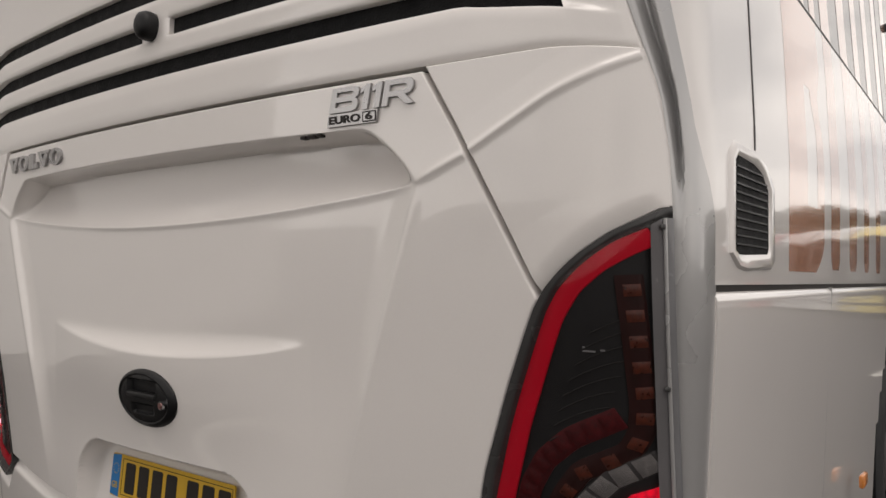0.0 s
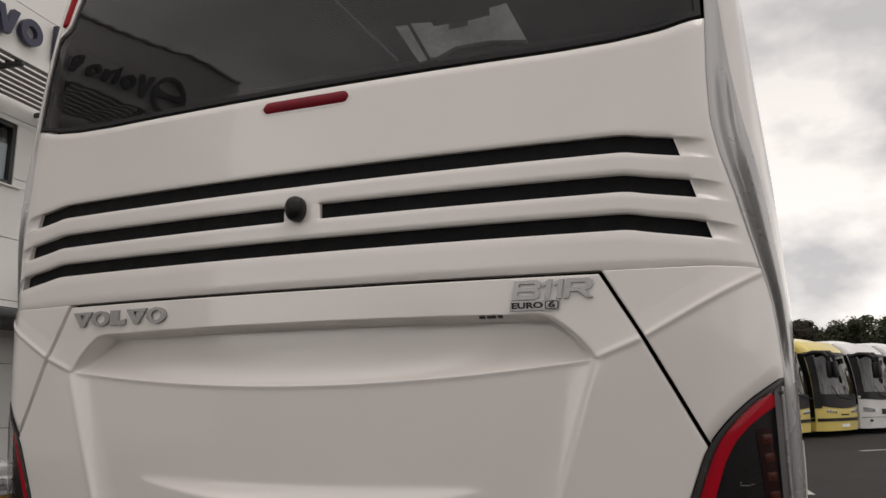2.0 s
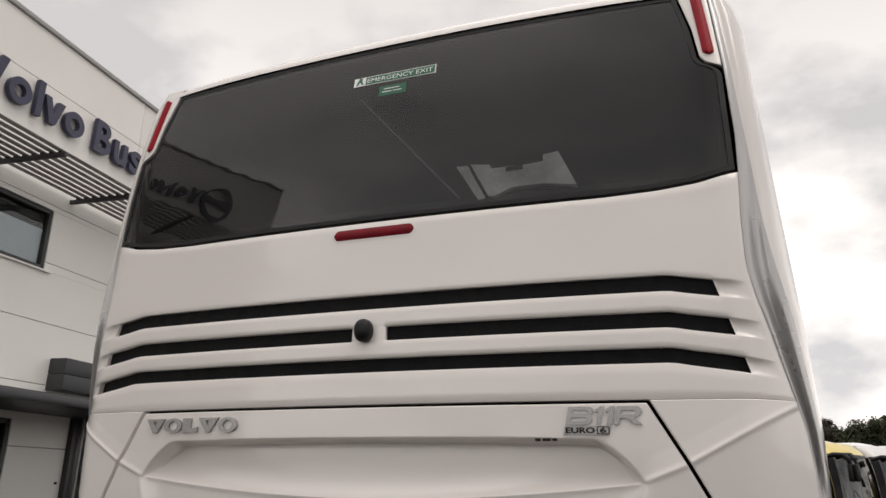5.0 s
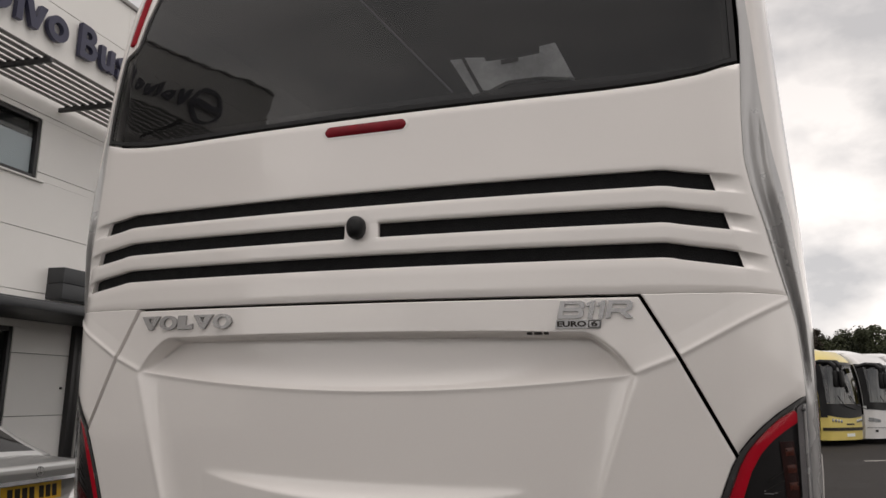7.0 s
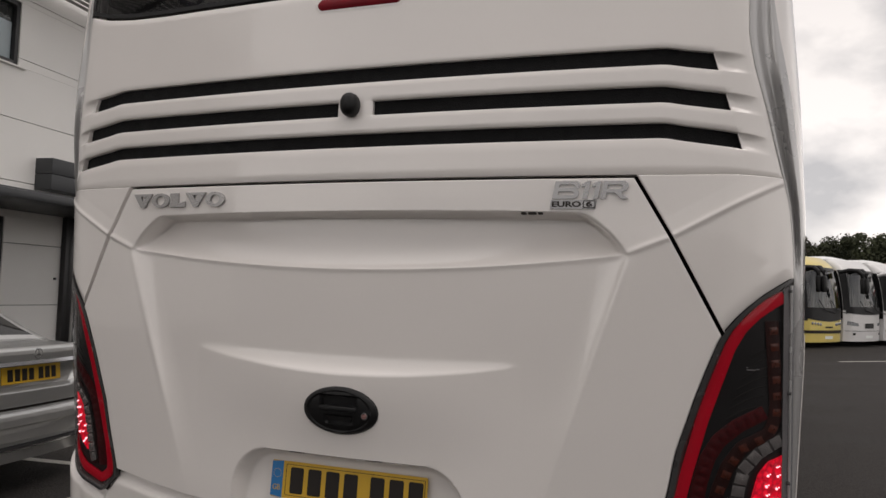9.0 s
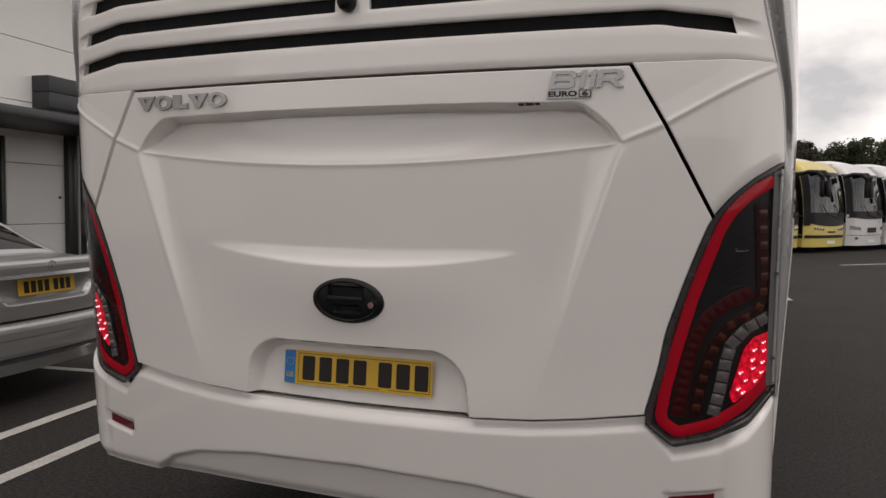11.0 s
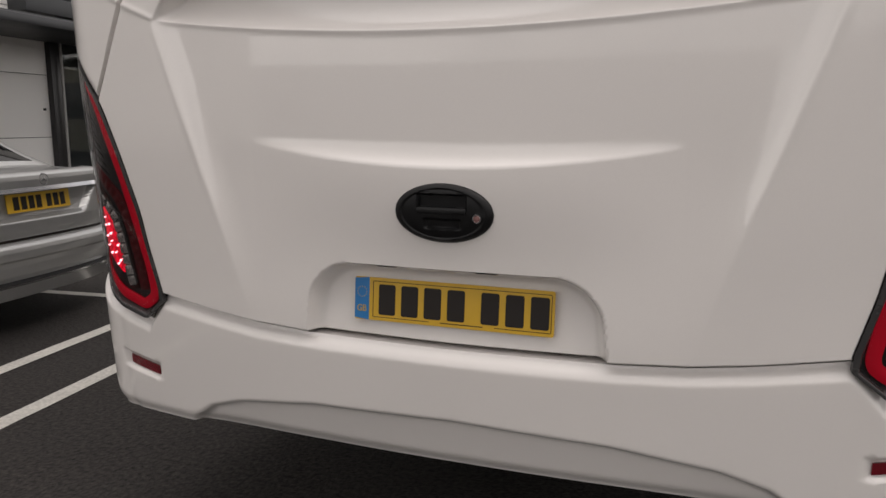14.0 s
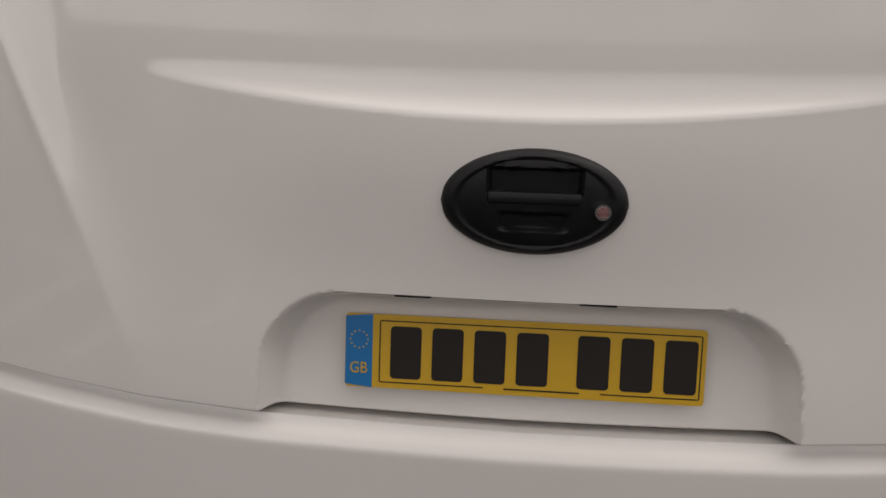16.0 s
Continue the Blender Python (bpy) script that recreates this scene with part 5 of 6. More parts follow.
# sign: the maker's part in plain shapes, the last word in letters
def sign(u, k=1.0):
    shapes = [[[(-1.50, 0.63), (-1.36, 0.63), (-1.25, 0.24), (-1.14, 0.63), (-1.0, 0.63), (-1.18, 0.0), (-1.32, 0.0)]], [disc(-0.70, 0.23, 0.235, 0.23), disc(-0.70, 0.23, 0.11, 0.11)], [[(-0.36, 0), (-0.23, 0), (-0.23, 0.63), (-0.36, 0.63)]],
              [[(-0.20, 0.45), (-0.06, 0.45), (0.03, 0.18), (0.12, 0.45), (0.26, 0.45), (0.10, 0.0), (-0.04, 0.0)]], [disc(0.53, 0.23, 0.235, 0.23), disc(0.53, 0.23, 0.11, 0.11)]]
    pieces = [(cutout([[(x * k, z * k) for x, z in o] for o in s], 0.09), 0.0, 1.0) for s in shapes]
    for char, x0, w, h in (("B", 1.06, 0.43, 0.63), ("u", 1.58, 0.38, 0.45), ("s", 2.05, 0.34, 0.46)):
        bm = lettering(char, 0.85 * k, 0.09, width=w * k, bold=0.02 * k)
        zs = [v.co.z for v in bm.verts]
        pieces.append((bm, x0 * k, h * k / (max(zs) - min(zs))))
    for bm, x0, kz in pieces:
        ys = [v.co.y for v in bm.verts]
        for v in bm.verts:
            v.co = Vector((0.04 + max(ys) - v.co.y, u + x0 + v.co.x, 7.34 + v.co.z * kz))
        part("sign_letter", site(bm), M_NAVY, building, "navy raised sign shape")


sign(0.0)
sign(-10.9, 0.85)
bm = bmesh.new()
n = 48
rr = [[bm.verts.new((x, -12.75 + r * math.cos(k * math.tau / n), 7.62 + r * math.sin(k * math.tau / n))) for k in range(n)] for x, r in ((0.02, 0.52), (0.12, 0.52), (0.12, 0.43), (0.02, 0.43))]
for a, b in zip(rr, rr[1:] + rr[:1]):
    for k in range(n):
        bm.faces.new((a[k], a[(k + 1) % n], b[(k + 1) % n], b[k]))
box(bm, (0.03, -13.2, 7.53), (0.13, -12.3, 7.70), 0.01)
part("sign_ring", site(bm), M_NAVY, building, "navy ring with a bar across")

# ---- road markings ----
def marking(name, a, b, w, label):
    a, b = Vector((*a, 0)), Vector((*b, 0))
    d = (b - a).normalized()
    s = Vector((-d.y, d.x, 0)) * w / 2
    bm = bmesh.new()
    n = max(2, int((b - a).length / 0.15))
    rows = []
    for i in range(n + 1):
        p = a + (b - a) * i / n
        j = 0.006 * noise.noise(p * 3.1)
        rows.append([bm.verts.new(p + s + Vector((j, j, 0.004))), bm.verts.new(p - s + Vector((j, -j, 0.004)))])
    for r, q in zip(rows, rows[1:]):
        bm.faces.new((r[0], r[1], q[1], q[0]))
    return tagged(part(name, bm, M_LINE), label, "road marking", kind="structure")


marking("line_1", (-2.43, -3.5), (-3.62, 8.0), 0.10, "worn white edge line on the asphalt")
marking("line_2", (-1.85, -3.5), (-3.06, 8.0), 0.10, "worn white edge line on the asphalt")
for i, y in enumerate((-2.3, 0.15, 2.6, 5.05)):
    marking("bay_line_%d" % (i + 1), (-3.05 - 0.105 * (y - 2.6), y), (-8.0 - 0.105 * (y - 2.6), y - 0.52), 0.09, "white parking bay line on the asphalt")
marking("line_3", (1.64, 16.5), (2.16, 10.5), 0.10, "white bay line on the asphalt")
marking("line_4", (4.1, 19.5), (6.6, 21.8), 0.12, "white bay line on the asphalt")

# ---- the silver saloon car ----
M_CAR = mat("silver_car_paint", (0.47, 0.475, 0.47), 0.30, 0.6, vary=0.03, scale=6, coat=0.8)
M_CARLAMP = mat("dark_red_car_lamp", (0.06, 0.0015, 0.004), 0.3, vary=0.2, scale=40, coat=0.3)
M_TAILPIPE = mat("worn_chrome", (0.24, 0.24, 0.24), 0.25, 0.9, vary=0.1)
M_CARGLASS = glass("car_glass", (0.10, 0.12, 0.11), 0.35, ior=1.42)
M_PLASTICGREY = mat("grey_diffuser_plastic", (0.03, 0.03, 0.032), 0.5, vary=0.1)
CAR = pose(-3.365, 1.755, 0, 0, 0, 6)


def in_car(bm):
    bmesh.ops.transform(bm, matrix=CAR, verts=bm.verts[:])
    return bm


car = thing("saloon_car", "parked silver saloon car with a yellow rear plate", "car")
# side profile from the rear: (distance, floor, top, half width)
HULL = [(0.0, 0.42, 0.66, 0.60), (0.015, 0.38, 0.70, 0.72), (0.05, 0.33, 0.93, 0.80), (0.09, 0.30, 0.975, 0.84), (0.16, 0.27, 0.985, 0.872), (0.30, 0.25, 0.995, 0.895), (0.55, 0.23, 1.005, 0.912), (0.9, 0.22, 0.99, 0.922), (1.5, 0.2, 0.97, 0.926), (2.6, 0.2, 0.96, 0.926), (3.5, 0.2, 0.95, 0.92), (4.2, 0.2, 0.88, 0.90), (4.6, 0.24, 0.80, 0.85), (4.82, 0.3, 0.70, 0.74), (4.9, 0.4, 0.6, 0.55)]


def hull(l, i):
    return lerp_table(l, [(q[0], q[i]) for q in HULL])


def hull_point(a, l):
    zb, zt, w = hull(l, 1), hull(l, 2), hull(l, 3)
    c, s = math.cos(a), math.sin(a)
    p = 0.32
    y = w * math.copysign(abs(c) ** p, c)
    z = (zb + zt) / 2 + (zt - zb) / 2 * math.copysign(abs(s) ** p, s)
    # waist line and tuck under
    y *= 1 - 0.05 * sm((z - 0.72) / 0.3) - 0.04 * sm((0.42 - z) / 0.2)
    bow = 0.16 * (y / 0.9) ** 4 + 0.05 * (y / 0.9) ** 2
    return Vector((-l - bow * max(0, 1 - l / 0.9), y, z))


ls = sorted(set([q[0] for q in HULL] + steps(0.55, 4.2, 30) + [0.005, 0.03, 0.07, 0.12]))
bm = sheet(hull_point, steps(0, math.tau, 72), ls)
bmesh.ops.remove_doubles(bm, verts=bm.verts[:], dist=0.0005)
ends = [e for e in bm.edges if e.is_boundary]
bmesh.ops.holes_fill(bm, edges=ends, sides=0)
part("body", in_car(bm), M_CAR, car, sharp=50)
# cabin
CAB = [(0.62, 0.985, 0.985, 0.80, 0.80), (0.75, 0.98, 1.06, 0.80, 0.72), (1.0, 0.97, 1.20, 0.82, 0.66), (1.35, 0.97, 1.355, 0.83, 0.60), (1.7, 0.97, 1.43, 0.83, 0.58), (2.2, 0.96, 1.455, 0.83, 0.58), (2.7, 0.96, 1.42, 0.83, 0.60), (3.1, 0.95, 1.27, 0.83, 0.64), (3.5, 0.95, 1.07, 0.83, 0.70), (3.75, 0.94, 0.945, 0.82, 0.8)]


def cab(l, i):
    return lerp_table(l, [(q[0], q[i]) for q in CAB])


def cab_point(s, l):
    zb, zt, wb, wt = (cab(l, i) for i in (1, 2, 3, 4))
    a = abs(s)
    if a > 0.55:
        k = (a - 0.55) / 0.45
        y, z = wt + (wb - wt) * k, zt + (zb - zt) * k ** 1.15
    else:
        k = a / 0.55
        y, z = wt * k, zt + 0.02 * (1 - k * k)
    return Vector((-l, math.copysign(y, s), z))


cs = steps(-1, 1, 40)
lc = sorted(set(steps(0.62, 3.75, 60)))


def roof_part(s, l):
    return 1.42 < l < 2.85 and abs(s) < 0.57 or abs(s) > 0.955 or (0.52 < abs(s) < 0.60) or l < 0.66


glass_part = part("greenhouse", in_car(sheet(cab_point, cs, lc, None, skip=roof_part)), M_CARGLASS, car, "dark car windows")
glass_part.visible_shadow = False
bm = sheet(cab_point, cs, lc, (0, 0, -0.012), skip=lambda s, l: not roof_part(s, l))
part("car_roof", in_car(bm), M_CAR, car)
bm = bmesh.new()
box(bm, (-3.4, -0.75, 0.7), (-0.8, 0.75, 1.0), 0.1)
part("cabin_floor", in_car(bm), M_UNDER, car)


def rear_x(y):
    return -(0.16 * (y / 0.9) ** 4 + 0.05 * (y / 0.9) ** 2)


def strip(y0, y1, z0, z1, out, material, name, label="", slope=0.0, thick=0.03):
    bm = sheet(lambda u, v: Vector((rear_x(y0 + (y1 - y0) * u) + out - slope * v, y0 + (y1 - y0) * u, z0 + (z1 - z0) * v)), steps(0, 1, 20), steps(0, 1, 4), (-thick, 0, 0))
    return part(name, in_car(bm), material, car, label)


def rear_sheet(y1, zs, out, back=-0.05):
    """A face across the tail, out giving how far it stands out at y, z."""
    return sheet(lambda y, z: Vector((rear_x(y) + out(y, z), y, z)), steps(-y1, y1, 60), zs, (back, 0, 0))


def bumper_out(y, z):
    return lerp_table(z, [(0.345, 0.0), (0.38, 0.028), (0.44, 0.040), (0.475, 0.044), (0.482, 0.052), (0.53, 0.058), (0.555, 0.052), (0.572, 0.036), (0.582, 0.012), (0.588, -0.012)])


def lid_out(y, z):
    o = lerp_table(z, [(0.596, -0.012), (0.606, 0.006), (0.64, 0.016), (0.70, 0.022), (0.80, 0.018), (0.885, 0.022), (0.91, 0.030), (0.955, 0.034), (0.980, 0.030), (0.994, 0.006), (1.0, -0.03)])
    o -= 0.05 * sm((abs(y) - 0.545) / 0.03)
    w = 0.36 + 0.16 * (z - 0.70) / 0.18
    return o - 0.044 * sm((w - abs(y)) / 0.022) * sm((z - 0.700) / 0.035) * sm((0.886 - z) / 0.010)


part("rear_bumper", in_car(rear_sheet(0.86, steps(0.345, 0.588, 44), bumper_out)), M_CAR, car, "silver rear bumper with a rounded ledge", sharp=60)
part("boot_lid", in_car(rear_sheet(0.57, steps(0.596, 1.0, 80), lid_out)), M_CAR, car, "silver boot lid with a hollow for the plate", sharp=60)
part("lid_gap", in_car(rear_sheet(0.60, [0.584, 0.600], lambda y, z: 0.0)), M_INK, car, "dark gap under the boot lid")
strip(-0.80, 0.80, 0.325, 0.350, 0.006, M_PLASTICGREY, "bumper_gap", "black strip along the bumper's foot", 0.0, 0.05)
strip(-0.80, 0.80, 0.235, 0.322, -0.010, M_CAR, "diffuser", "silver lower valance", -0.03, 0.08)
strip(-0.62, 0.62, 0.318, 0.330, 0.026, M_CHROME, "bumper_trim", "thin chrome bumper trim")
strip(-0.56, 0.56, 0.884, 0.908, 0.040, M_CHROME, "lid_chrome", "long chrome trim above the plate", 0.010)
car_plate = strip(-0.26, 0.26, 0.758, 0.872, 0.000, M_YELLOWPLATE, "car_number_plate", "yellow rear number plate with dark bars", 0.012, 0.006)
for i in range(7):
    y0 = -0.215 + i * 0.060 + (0.025 if i > 3 else 0)
    bm = sheet(lambda u, v: Vector((rear_x(y0 + 0.044 * u) + 0.0015 - 0.012 * (0.14 + 0.70 * v), y0 + 0.044 * u, 0.774 + 0.080 * v)), [0, 1], [0, 1], (-0.001, 0, 0))
    part("character_bar", in_car(bm), M_INK, car_plate)
for sgn in (1, -1):
    # a wedge that points to the middle
    bm = sheet(lambda u, v: Vector((rear_x(sgn * (0.56 + 0.30 * u)) + 0.026 - 0.02 * v, sgn * (0.56 + 0.30 * u), 0.705 + 0.01 * u + (0.02 + 0.19 * u ** 0.8) * v)), steps(0, 1, 16), steps(0, 1, 6), (-0.05, 0, 0))
    part("tail_light", in_car(bm), M_CARLAMP, car, "dark red car tail light")
    bm = sheet(lambda u, v: Vector((rear_x(sgn * (0.55 + 0.22 * u)) + 0.046, sgn * (0.55 + 0.22 * u), 0.476 + 0.018 * v)), steps(0, 1, 8), [0, 1], (-0.02, 0, 0))
    part("car_reflector", in_car(bm), M_CARLAMP, car)
    bm = bmesh.new()
    n = 28
    ring = [[bm.verts.new((rear_x(0.63) + x, sgn * 0.63 + w * math.copysign(abs(math.cos(k * math.tau / n)) ** 0.6, math.cos(k * math.tau / n)), 0.33 + h * math.copysign(abs(math.sin(k * math.tau / n)) ** 0.6, math.sin(k * math.tau / n)))) for k in range(n)] for x, w, h in ((-0.04, 0.15, 0.05), (0.008, 0.15, 0.05), (0.012, 0.142, 0.044), (0.006, 0.132, 0.036), (-0.05, 0.128, 0.033))]
    for a, b in zip(ring, ring[1:]):
        for k in range(n):
            bm.faces.new((a[k], a[(k + 1) % n], b[(k + 1) % n], b[k]))
    part("exhaust_trim", in_car(bm), M_TAILPIPE, car, "chrome exhaust surround")
    bm = bmesh.new()
    box(bm, (rear_x(0.63) - 0.04, sgn * 0.63 - 0.13, 0.295), (rear_x(0.63) - 0.02, sgn * 0.63 + 0.13, 0.365))
    part("exhaust_insert", in_car(bm), M_INK, car)
    for l in (1.05, 3.99):
        bm = bmesh.new()
        tube(bm, [(-l, sgn * 0.70, 0.335), (-l, sgn * 0.72, 0.335), (-l, sgn * 0.90, 0.335), (-l, sgn * 0.915, 0.335)], [0.30, 0.335, 0.335, 0.30], 32)
        tyre = part("car_wheel", in_car(bm), M_RUBBER, car, "black car tyre")
        bm = bmesh.new()
        tube(bm, [(-l, sgn * 0.88, 0.335), (-l, sgn * 0.92, 0.335), (-l, sgn * 0.925, 0.335)], [0.23, 0.23, 0.05], 24)
        part("car_rim", in_car(bm), M_CHROME, tyre)
bm = bmesh.new()
n = 24
ring = [[bm.verts.new((rear_x(0) + 0.030 + x, r * math.cos(k * math.tau / n), 0.951 + r * math.sin(k * math.tau / n))) for k in range(n)] for x, r in ((-0.03, 0.036), (0.003, 0.036), (0.004, 0.034), (0.002, 0.0315), (-0.03, 0.0315))]
for a, b in zip(ring, ring[1:]):
    for k in range(n):
        bm.faces.new((a[k], a[(k + 1) % n], b[(k + 1) % n], b[k]))
for k in range(3):
    t = radians(90 + 120 * k)
    tube(bm, [(rear_x(0) + 0.032, 0, 0.952), (rear_x(0) + 0.028, 0.034 * math.cos(t), 0.952 + 0.034 * math.sin(t))], [0.007, 0.003], 6)
part("lid_emblem", in_car(bm), M_TAILPIPE, car, "round chrome emblem")
bm = bmesh.new()
for i in range(5):
    box(bm, (rear_x(-0.55) - 0.02, -0.50 + i * 0.040, 0.944), (rear_x(-0.45) + 0.036, -0.474 + i * 0.040, 0.964), 0.002)
part("model_letters_bar", in_car(bm), M_PLASTICGREY, car)

# ---- the row of parked coaches ----
M_YELLOW = mat("yellow_coach_paint", (0.70, 0.56, 0.15), 0.3, vary=0.04, scale=2, coat=0.6)
M_CREAM = mat("cream_coach_paint", (0.66, 0.62, 0.50), 0.3, vary=0.03, scale=2, coat=0.6)
M_WHITE2 = mat("white_far_paint", (0.70, 0.69, 0.68), 0.3, vary=0.03, scale=2, coat=0.6)
M_REDCOACH = mat("red_coach_paint", (0.45, 0.03, 0.035), 0.3, vary=0.04, scale=2, coat=0.6)
M_SCREEN = glass("coach_windscreen", (0.45, 0.47, 0.48), 0.9, ior=1.85)
M_SEAT = mat("grey_seat_cloth", (0.16, 0.16, 0.17), 0.9, vary=0.5, scale=2)
M_HEAD = mat("headlamp_lens", (0.35, 0.36, 0.37), 0.15, 0.6, vary=0.2, scale=30)


def far_front(x, z):
    return 0.10 * x * x + 0.55 * max(abs(x) - 1.02, 0) ** 1.2 * 2 + 0.11 * max(z - 1.2, 0) ** 2 + 1.3 * max(z - 2.62, 0) ** 2 + 0.05 * max(0.6 - z, 0)


def parked_coach(paint, m, label, style):
    """A coach seen from the front; its face looks to -y, its right front corner at the origin."""
    c = thing("parked_coach", label, "coach", group="coaches in the parked row")
    m = m @ Matrix.Translation((-1.25, 0, 0))

    def put(name, bm, material, parent, lab=""):
        bmesh.ops.transform(bm, matrix=m, verts=bm.verts[:])
        return part(name, bm, material, parent, lab)

    def skin(s, z, out=0.0):
        """The outer skin: s 0 is the middle of the face, 0.5 its corner, 1 the end of the flank."""
        w = 1.25 - 0.07 * sm((z - 1.6) / 1.4)
        a = abs(s)
        if a < 0.5:
            x, y = a / 0.5 * (w + out), far_front(min(a / 0.5 * w, 1.19), z) - out
        else:
            x, y = w + out, far_front(1.19, z) + 0.04 + (a - 0.5) / 0.5 * 11 - out * max(0, 1 - (a - 0.5) / 0.02)
        return Vector((math.copysign(x, s), y, z))

    def field(name, s0, s1, z0, z1, material, out=0.010, lab="", ns=12, nz=4):
        """A patch of the skin between two edges given as numbers or as heights over s."""
        lo = z0 if callable(z0) else lambda s: z0
        hi = z1 if callable(z1) else lambda s: z1
        bm = sheet(lambda s, v: skin(s, lo(s) + v * (hi(s) - lo(s)), out), steps(s0, s1, ns), steps(0, 1, nz), None)
        return put(name, bm, material, c, lab)

    ss = [-1, -0.9, -0.7, -0.53, -0.505] + steps(-0.5, 0.5, 28) + [0.505, 0.53, 0.7, 0.9, 1]
    zs = steps(0.20, 3.10, 40)
    foot = 1.16 if style != "white" else 1.22

    def screen(s, z):
        return abs(s) < 0.45 and foot < z < 2.70

    def sidewin(s, z):
        return abs(s) > 0.503 and 1.35 < z < 2.70
    put("body", sheet(skin, ss, zs, None, skip=lambda s, z: screen(s, z) or sidewin(s, z)), paint, c)
    w1 = put("windscreen", sheet(lambda s, z: skin(s, z, -0.01), ss, zs, None, skip=lambda s, z: not screen(s, z)), M_SCREEN, c, "large reflecting windscreen")
    w1.visible_shadow = False
    put("side_glass", sheet(lambda s, z: skin(s, z, -0.004), ss, zs, None, skip=lambda s, z: not sidewin(s, z)), M_SIDEGLASS, c, "dark side windows")
    dip = (lambda s: 0.90 + 0.10 * (abs(s) / 0.47) ** 2) if style != "white" else (lambda s: 1.14 + 0.05 * (abs(s) / 0.47) ** 2)
    field("screen_border", -0.47, 0.47, dip, foot + 0.20, M_BLACK, 0.010, "black field under the windscreen", 24)
    field("screen_visor", -0.45, 0.45, lambda s: 2.60 + 0.04 * (abs(s) / 0.45), 2.735, M_BLACK, 0.006, "", 24, 2)
    for sgn in (1, -1):
        low = 0.62 if style == "yellow" else 1.0
        field("pillar", sgn * 0.435, sgn * 0.5, low + 0.3, 2.72, M_BLACK, 0.012, "black windscreen pillar", 4, 10)
        field("pillar_flank", sgn * 0.501, sgn * (0.545 if style == "yellow" else 0.520), low, 2.70, M_BLACK, 0.012, "", 3, 10)
        bm = bmesh.new()
        tube(bm, [(sgn * 1.10, 0.20, 2.60), (sgn * 1.18, -0.08, 2.68), (sgn * 1.26, -0.34, 2.66), (sgn * 1.30, -0.48, 2.54), (sgn * 1.31, -0.50, 2.34)], [0.06, 0.075, 0.08, 0.08, 0.06], 10)
        arm = put("mirror_arm", bm, paint if style == "white" and sgn > 0 else M_BLACK, c, "curved mirror arm")
        bm = bmesh.new()
        box(bm, (sgn * 1.31 - 0.11, -0.57, 1.86), (sgn * 1.31 + 0.11, -0.43, 2.40), 0.06)
        put("mirror", bm, M_BLACK, arm, "black mirror head")
        if style == "yellow":
            for q in range(4):
                bm = bmesh.new()
                p = skin(sgn * (0.20 + 0.055 * q), 0.80 + 0.012 * q, 0.0)
                tube(bm, [p + Vector((0, 0.02, 0)), p + Vector((0, -0.012, 0)), p + Vector((0, -0.018, 0))], [0.055, 0.055, 0.035], 12)
                put("headlamp", bm, M_HEAD, c, "small round headlamp")
        else:
            field("headlamp", sgn * 0.28, sgn * 0.46, lambda s: 0.74 + 0.22 * (abs(s) - 0.28), lambda s: 0.84 + 0.40 * (abs(s) - 0.28), M_HEAD if style == "white" else M_BLACK, 0.012, "slim headlamp", 6, 2)
            field("fog_lamp", sgn * 0.34, sgn * 0.40, 0.42, 0.50, M_BLACK, 0.010, "", 3, 2)
    if style == "yellow":
        field("dark_band", -0.49, 0.49, 0.50, 0.60, M_INK, 0.012, "black band across the bumper", 20, 2)
        field("flank_band", -0.501, -0.53, 0.50, 0.60, M_INK, 0.010, "", 3, 2)
        field("grille", -0.10, 0.10, 0.68, 0.73, M_INK, 0.012, "", 6, 2)
    elif style == "white":
        field("grille", -0.13, 0.13, 0.66, 0.84, M_BLACK, 0.014, "dark radiator grille", 8, 2)
        field("bumper_line", -0.49, 0.49, 0.56, 0.575, M_INK, 0.006, "", 20, 1)
    else:
        field("bumper_line", -0.49, 0.49, 0.60, 0.612, M_INK, 0.006, "", 20, 1)
    field("plate_bar", -0.10, 0.10, 0.31, 0.41, M_PAPER, 0.018, "", 4, 1)
    front = lambda x: far_front(min(abs(x), 1.18), 3.10)
    bm = sheet(lambda x, y: Vector((x, y + front(x) * max(0, 1 - y / 1.5), 3.10 + 0.17 * sm(y / 1.6) * (1 - (abs(x) / 1.18) ** 3))), steps(-1.18, 1.18, 20), [0, 0.15, 0.4, 0.7, 1.0, 1.4, 2, 4, 8, 11.2])
    put("roof", bm, paint, c)
    bm = bmesh.new()
    box(bm, (-1.1, 0.45, 0.9), (1.1, 10.8, 1.15))
    box(bm, (-1.0, 0.5, 0.22), (1.0, 10.9, 0.9))
    box(bm, (-1.1, 3.0, 1.2), (1.1, 3.1, 3.0))
    put("interior", bm, M_UNDER, c)
    for x in (-0.75, -0.3, 0.35, 0.8):
        bm = bmesh.new()
        box(bm, (x - 0.2, 1.7, 1.15), (x + 0.2, 1.85, 2.15 + 0.15 * (x > 0)), 0.06)
        put("seat", bm, M_SEAT, c, "grey seat back behind the windscreen")
    bm = sheet(lambda u, z: Vector((0.95 + 0.04 * math.sin(u * 28), 0.62 + 0.5 * u, z)), steps(0, 1, 24), [1.2, 2.6], (0.01, 0, 0))
    put("curtain", bm, M_PAPER, c, "pale drawn curtain")
    bm = bmesh.new()
    tube(bm, [(-0.62, 0.85, 1.50), (-0.62, 1.02, 1.25)], [0.23, 0.06], 16)
    put("steering_wheel", bm, M_BLACK, c)
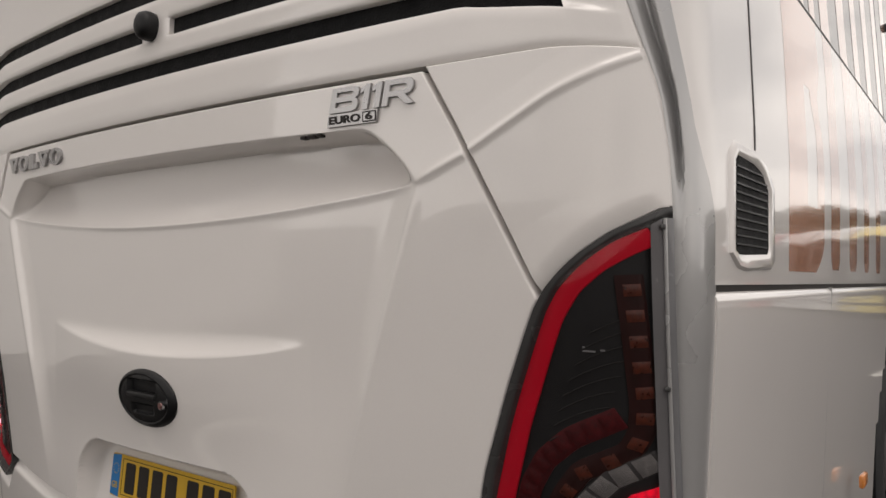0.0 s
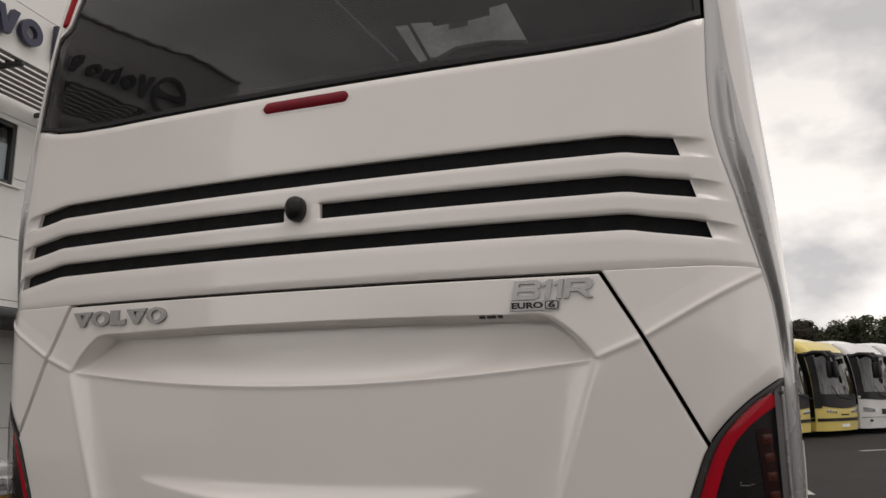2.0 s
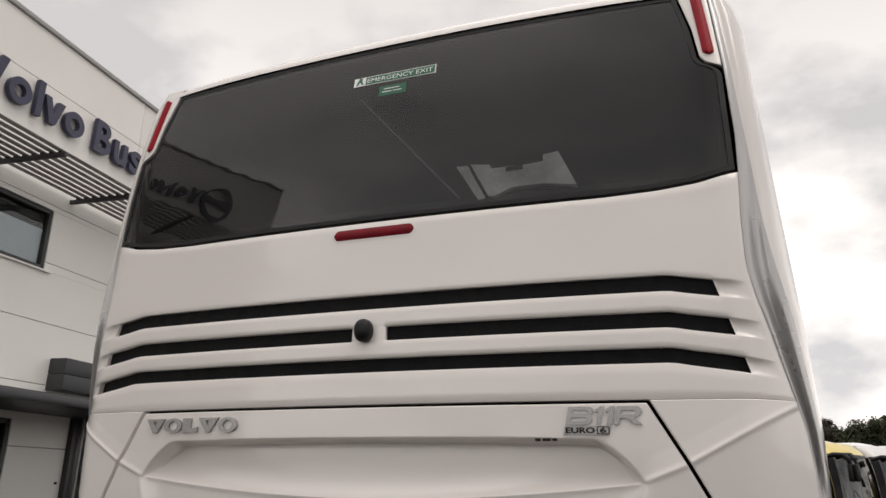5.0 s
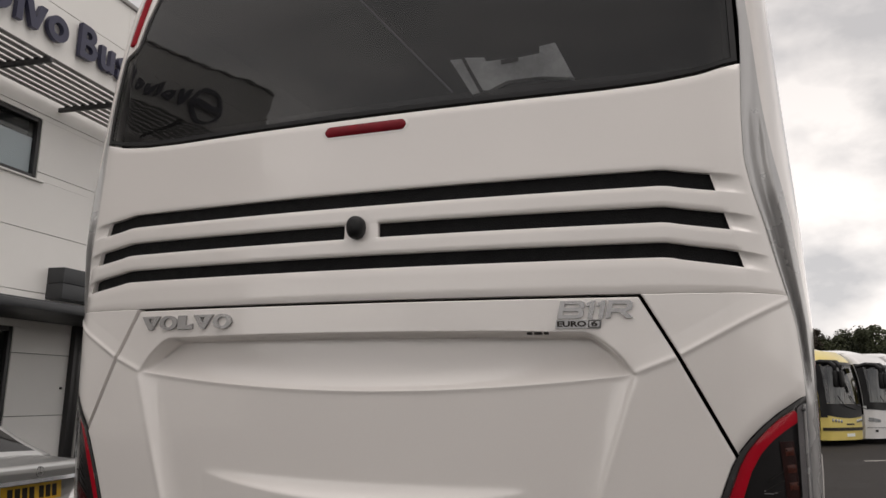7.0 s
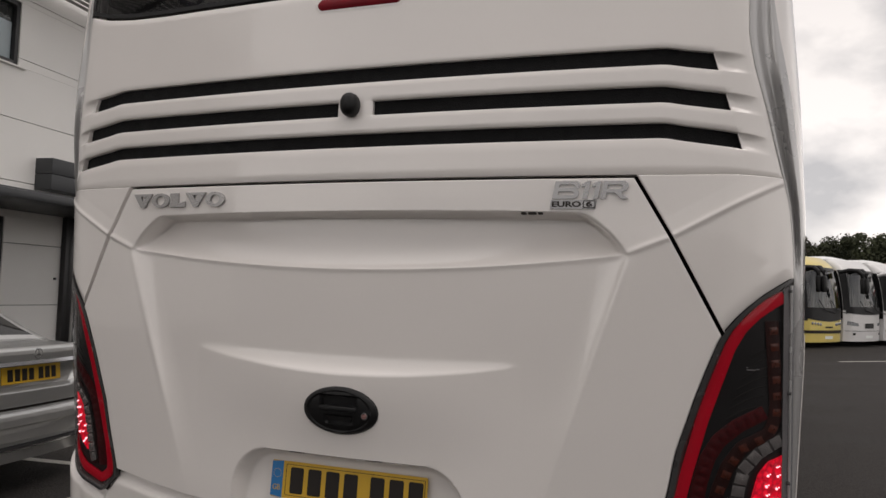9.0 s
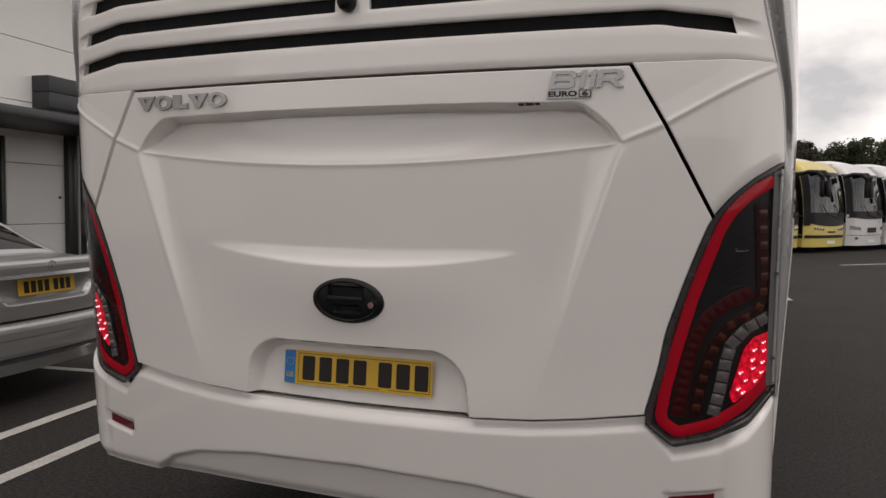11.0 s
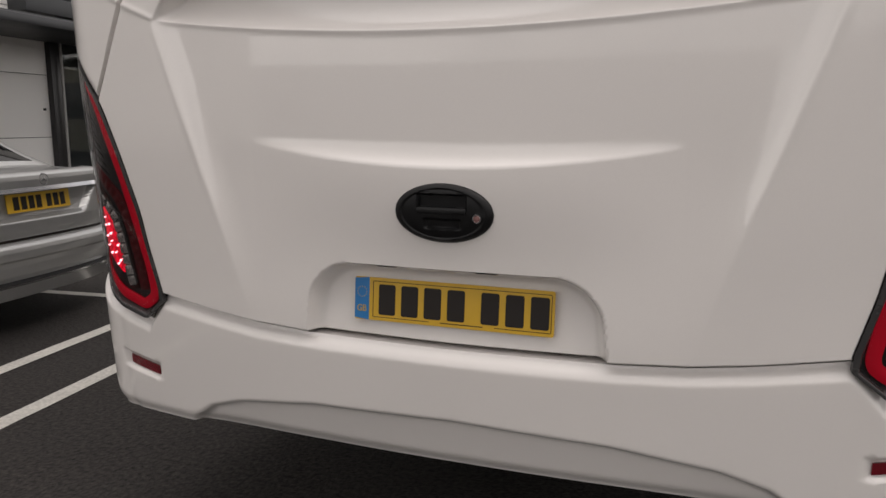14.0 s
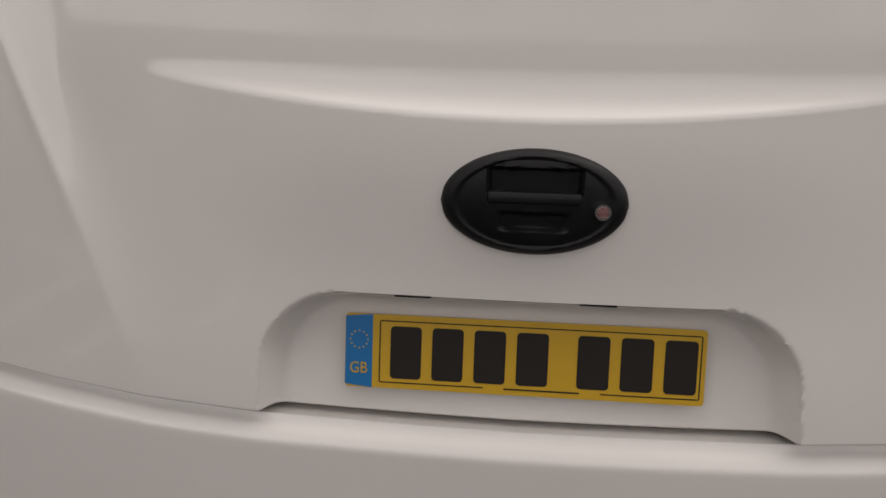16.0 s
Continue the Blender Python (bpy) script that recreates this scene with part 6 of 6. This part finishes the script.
    for x in (-0.35, 0.45):
        bm = bmesh.new()
        tube(bm, [(x + 0.75, far_front(0.6, 1.2) - 0.06, 1.18), (x, far_front(0.3, 1.3) - 0.05, 1.30), (x - 0.3, far_front(0.4, 1.65) - 0.03, 1.62)], 0.015, 6)
        put("wiper", bm, M_BLACK, c)
    for y in (2.4, 8.4):
        for sgn in (1, -1):
            bm = bmesh.new()
            tube(bm, [(sgn * 0.95, y, 0.48), (sgn * 1.22, y, 0.48), (sgn * 1.24, y, 0.48)], [0.48, 0.48, 0.40], 24)
            put("wheel", bm, M_RUBBER, c)
    return c


ROW = [(M_CREAM, "cream coach parked in the far row", "cream", 1.46), (M_YELLOW, "yellow coach parked in the far row", "yellow", 3.16), (M_YELLOW, "yellow coach parked in the far row", "yellow", 4.66), (M_WHITE2, "white coach parked in the far row", "white", 5.90), (M_WHITE2, "white coach parked in the far row", "white", 7.05), (M_REDCOACH, "red-roofed coach parked in the far row", "white", 8.2), (M_WHITE2, "white coach parked in the far row", "white", 9.3)]
for i, (paint, label, style, bearing) in enumerate(ROW):
    y = 27.0 + 2.2 * (i - 2)
    parked_coach(paint, pose(1.04 + bearing * (y + 2.13) / 31.13, y, 0, 0, 0, 56), label, style)

# ---- the wood behind ----
M_LEAF = mat("dark_foliage", (0.034, 0.040, 0.016), 0.9, vary=0.4, scale=0.35, fine=0.18, fine_scale=1.6)
M_COPPER = mat("copper_foliage", (0.036, 0.027, 0.018), 0.85, vary=0.45, scale=0.35, fine=0.3, fine_scale=1.6)
M_BARK = mat("grey_brown_bark", (0.06, 0.05, 0.04), 0.9, vary=0.3, scale=4)
rng = np.random.default_rng(7)
SKYLINE = [(-8, 8.1), (-1, 8.2), (2.5, 8.7), (4.5, 8.6), (6.5, 8.0), (8.3, 7.1), (9.3, 6.7), (10.2, 7.3), (13, 7.5), (18, 7.2), (26, 7.6), (46, 7.4)]


def leaf_cloud(c, rad, n, size, flat=0.85):
    """Small leaf blades scattered over a rounded clump."""
    out = rng.normal(0, 1, (n, 3))
    out /= np.linalg.norm(out, axis=1)[:, None]
    p = c + out * rad * rng.uniform(0.55, 1.05, (n, 1)) * np.array([1.1, 1.0, flat])
    face = out + rng.normal(0, 0.45, (n, 3))
    n1 = np.cross(face, rng.normal(0, 1, (n, 3)))
    n1 /= np.linalg.norm(n1, axis=1)[:, None]
    n2 = np.cross(face, n1)
    n2 /= np.linalg.norm(n2, axis=1)[:, None]
    s = rng.uniform(0.6, 1.5, n)[:, None] * size
    return np.stack([p + s * (c1 * n1 + c2 * n2) for c1, c2 in ((-1, -0.2), (0.1, -0.8), (1.1, 0.1), (0, 0.8))], 1)


def leaf_mesh(name, blades, material):
    verts = np.concatenate(blades).reshape(-1, 3)
    me = bpy.data.meshes.new(name)
    me.from_pydata(verts.tolist(), [], np.arange(len(verts)).reshape(-1, 4).tolist())
    me.materials.append(material)
    return new(name, me)


green, copper = [], []
for k in range(110):
    cx = -8 + k * 0.49 + rng.uniform(-0.5, 0.5)
    cy = 66 + rng.uniform(-2.0, 5)
    top = lerp_table(cx, SKYLINE) + 0.5 * noise.noise(Vector((cx * 0.7, 9.0, 0))) + rng.uniform(-0.15, 0.15)
    for j in range(20):
        h = (j + rng.uniform(0, 1)) / 20
        rad = rng.uniform(0.65, 1.15) * (1.15 - 0.55 * h ** 3)
        spread = 1.4 * (1 - 0.6 * h ** 3)
        c = np.array([cx + rng.uniform(-spread, spread), cy + rng.uniform(-1, 1), 0.3 + h * (top - rad * 0.8 - 0.3)])
        (copper if 3.2 < cx < 8.6 else green).append(leaf_cloud(c, rad, 170, 0.13 * (1 - 0.3 * h)))
tagged(leaf_mesh("far_trees", green, M_LEAF), "dense dark green belt of trees behind the coaches", "trees", kind="stuff")
tagged(leaf_mesh("copper_trees", copper, M_COPPER), "dark copper-brown trees in the belt behind the coaches", "trees", kind="stuff")
# one taller tree with a thin crown
tall = thing("tall_tree", "tall thin-crowned green tree above the tree belt", "tree", Matrix.Translation((0.7, 62.0, 0)))
bm = bmesh.new()
tube(bm, [(0, 0, 0), (0.05, 0, 3), (-0.05, 0.1, 6), (0.05, 0, 9.2)], [0.26, 0.2, 0.13, 0.03], 8)
part("trunk", bm, M_BARK, tall)
crown = []
for k in range(26):
    a, h = rng.uniform(0, math.tau), rng.uniform(4.6, 9.4)
    r = 1.55 * (1 - 0.72 * max(0, (h - 6.5) / 2.9)) * rng.uniform(0.35, 1)
    tip = Vector((r * math.cos(a), r * math.sin(a), h))
    bm = bmesh.new()
    tube(bm, [(0, 0, h - 0.9), tip * 0.5 + Vector((0, 0, (h - 0.7) * 0.5)), tip], [0.05, 0.035, 0.012], 5)
    part("limb", bm, M_BARK, tall)
    crown.append(leaf_cloud(np.array(tip), rng.uniform(0.3, 0.55), 60, 0.075))
leaf_mesh("crown", crown, M_LEAF).parent = tall
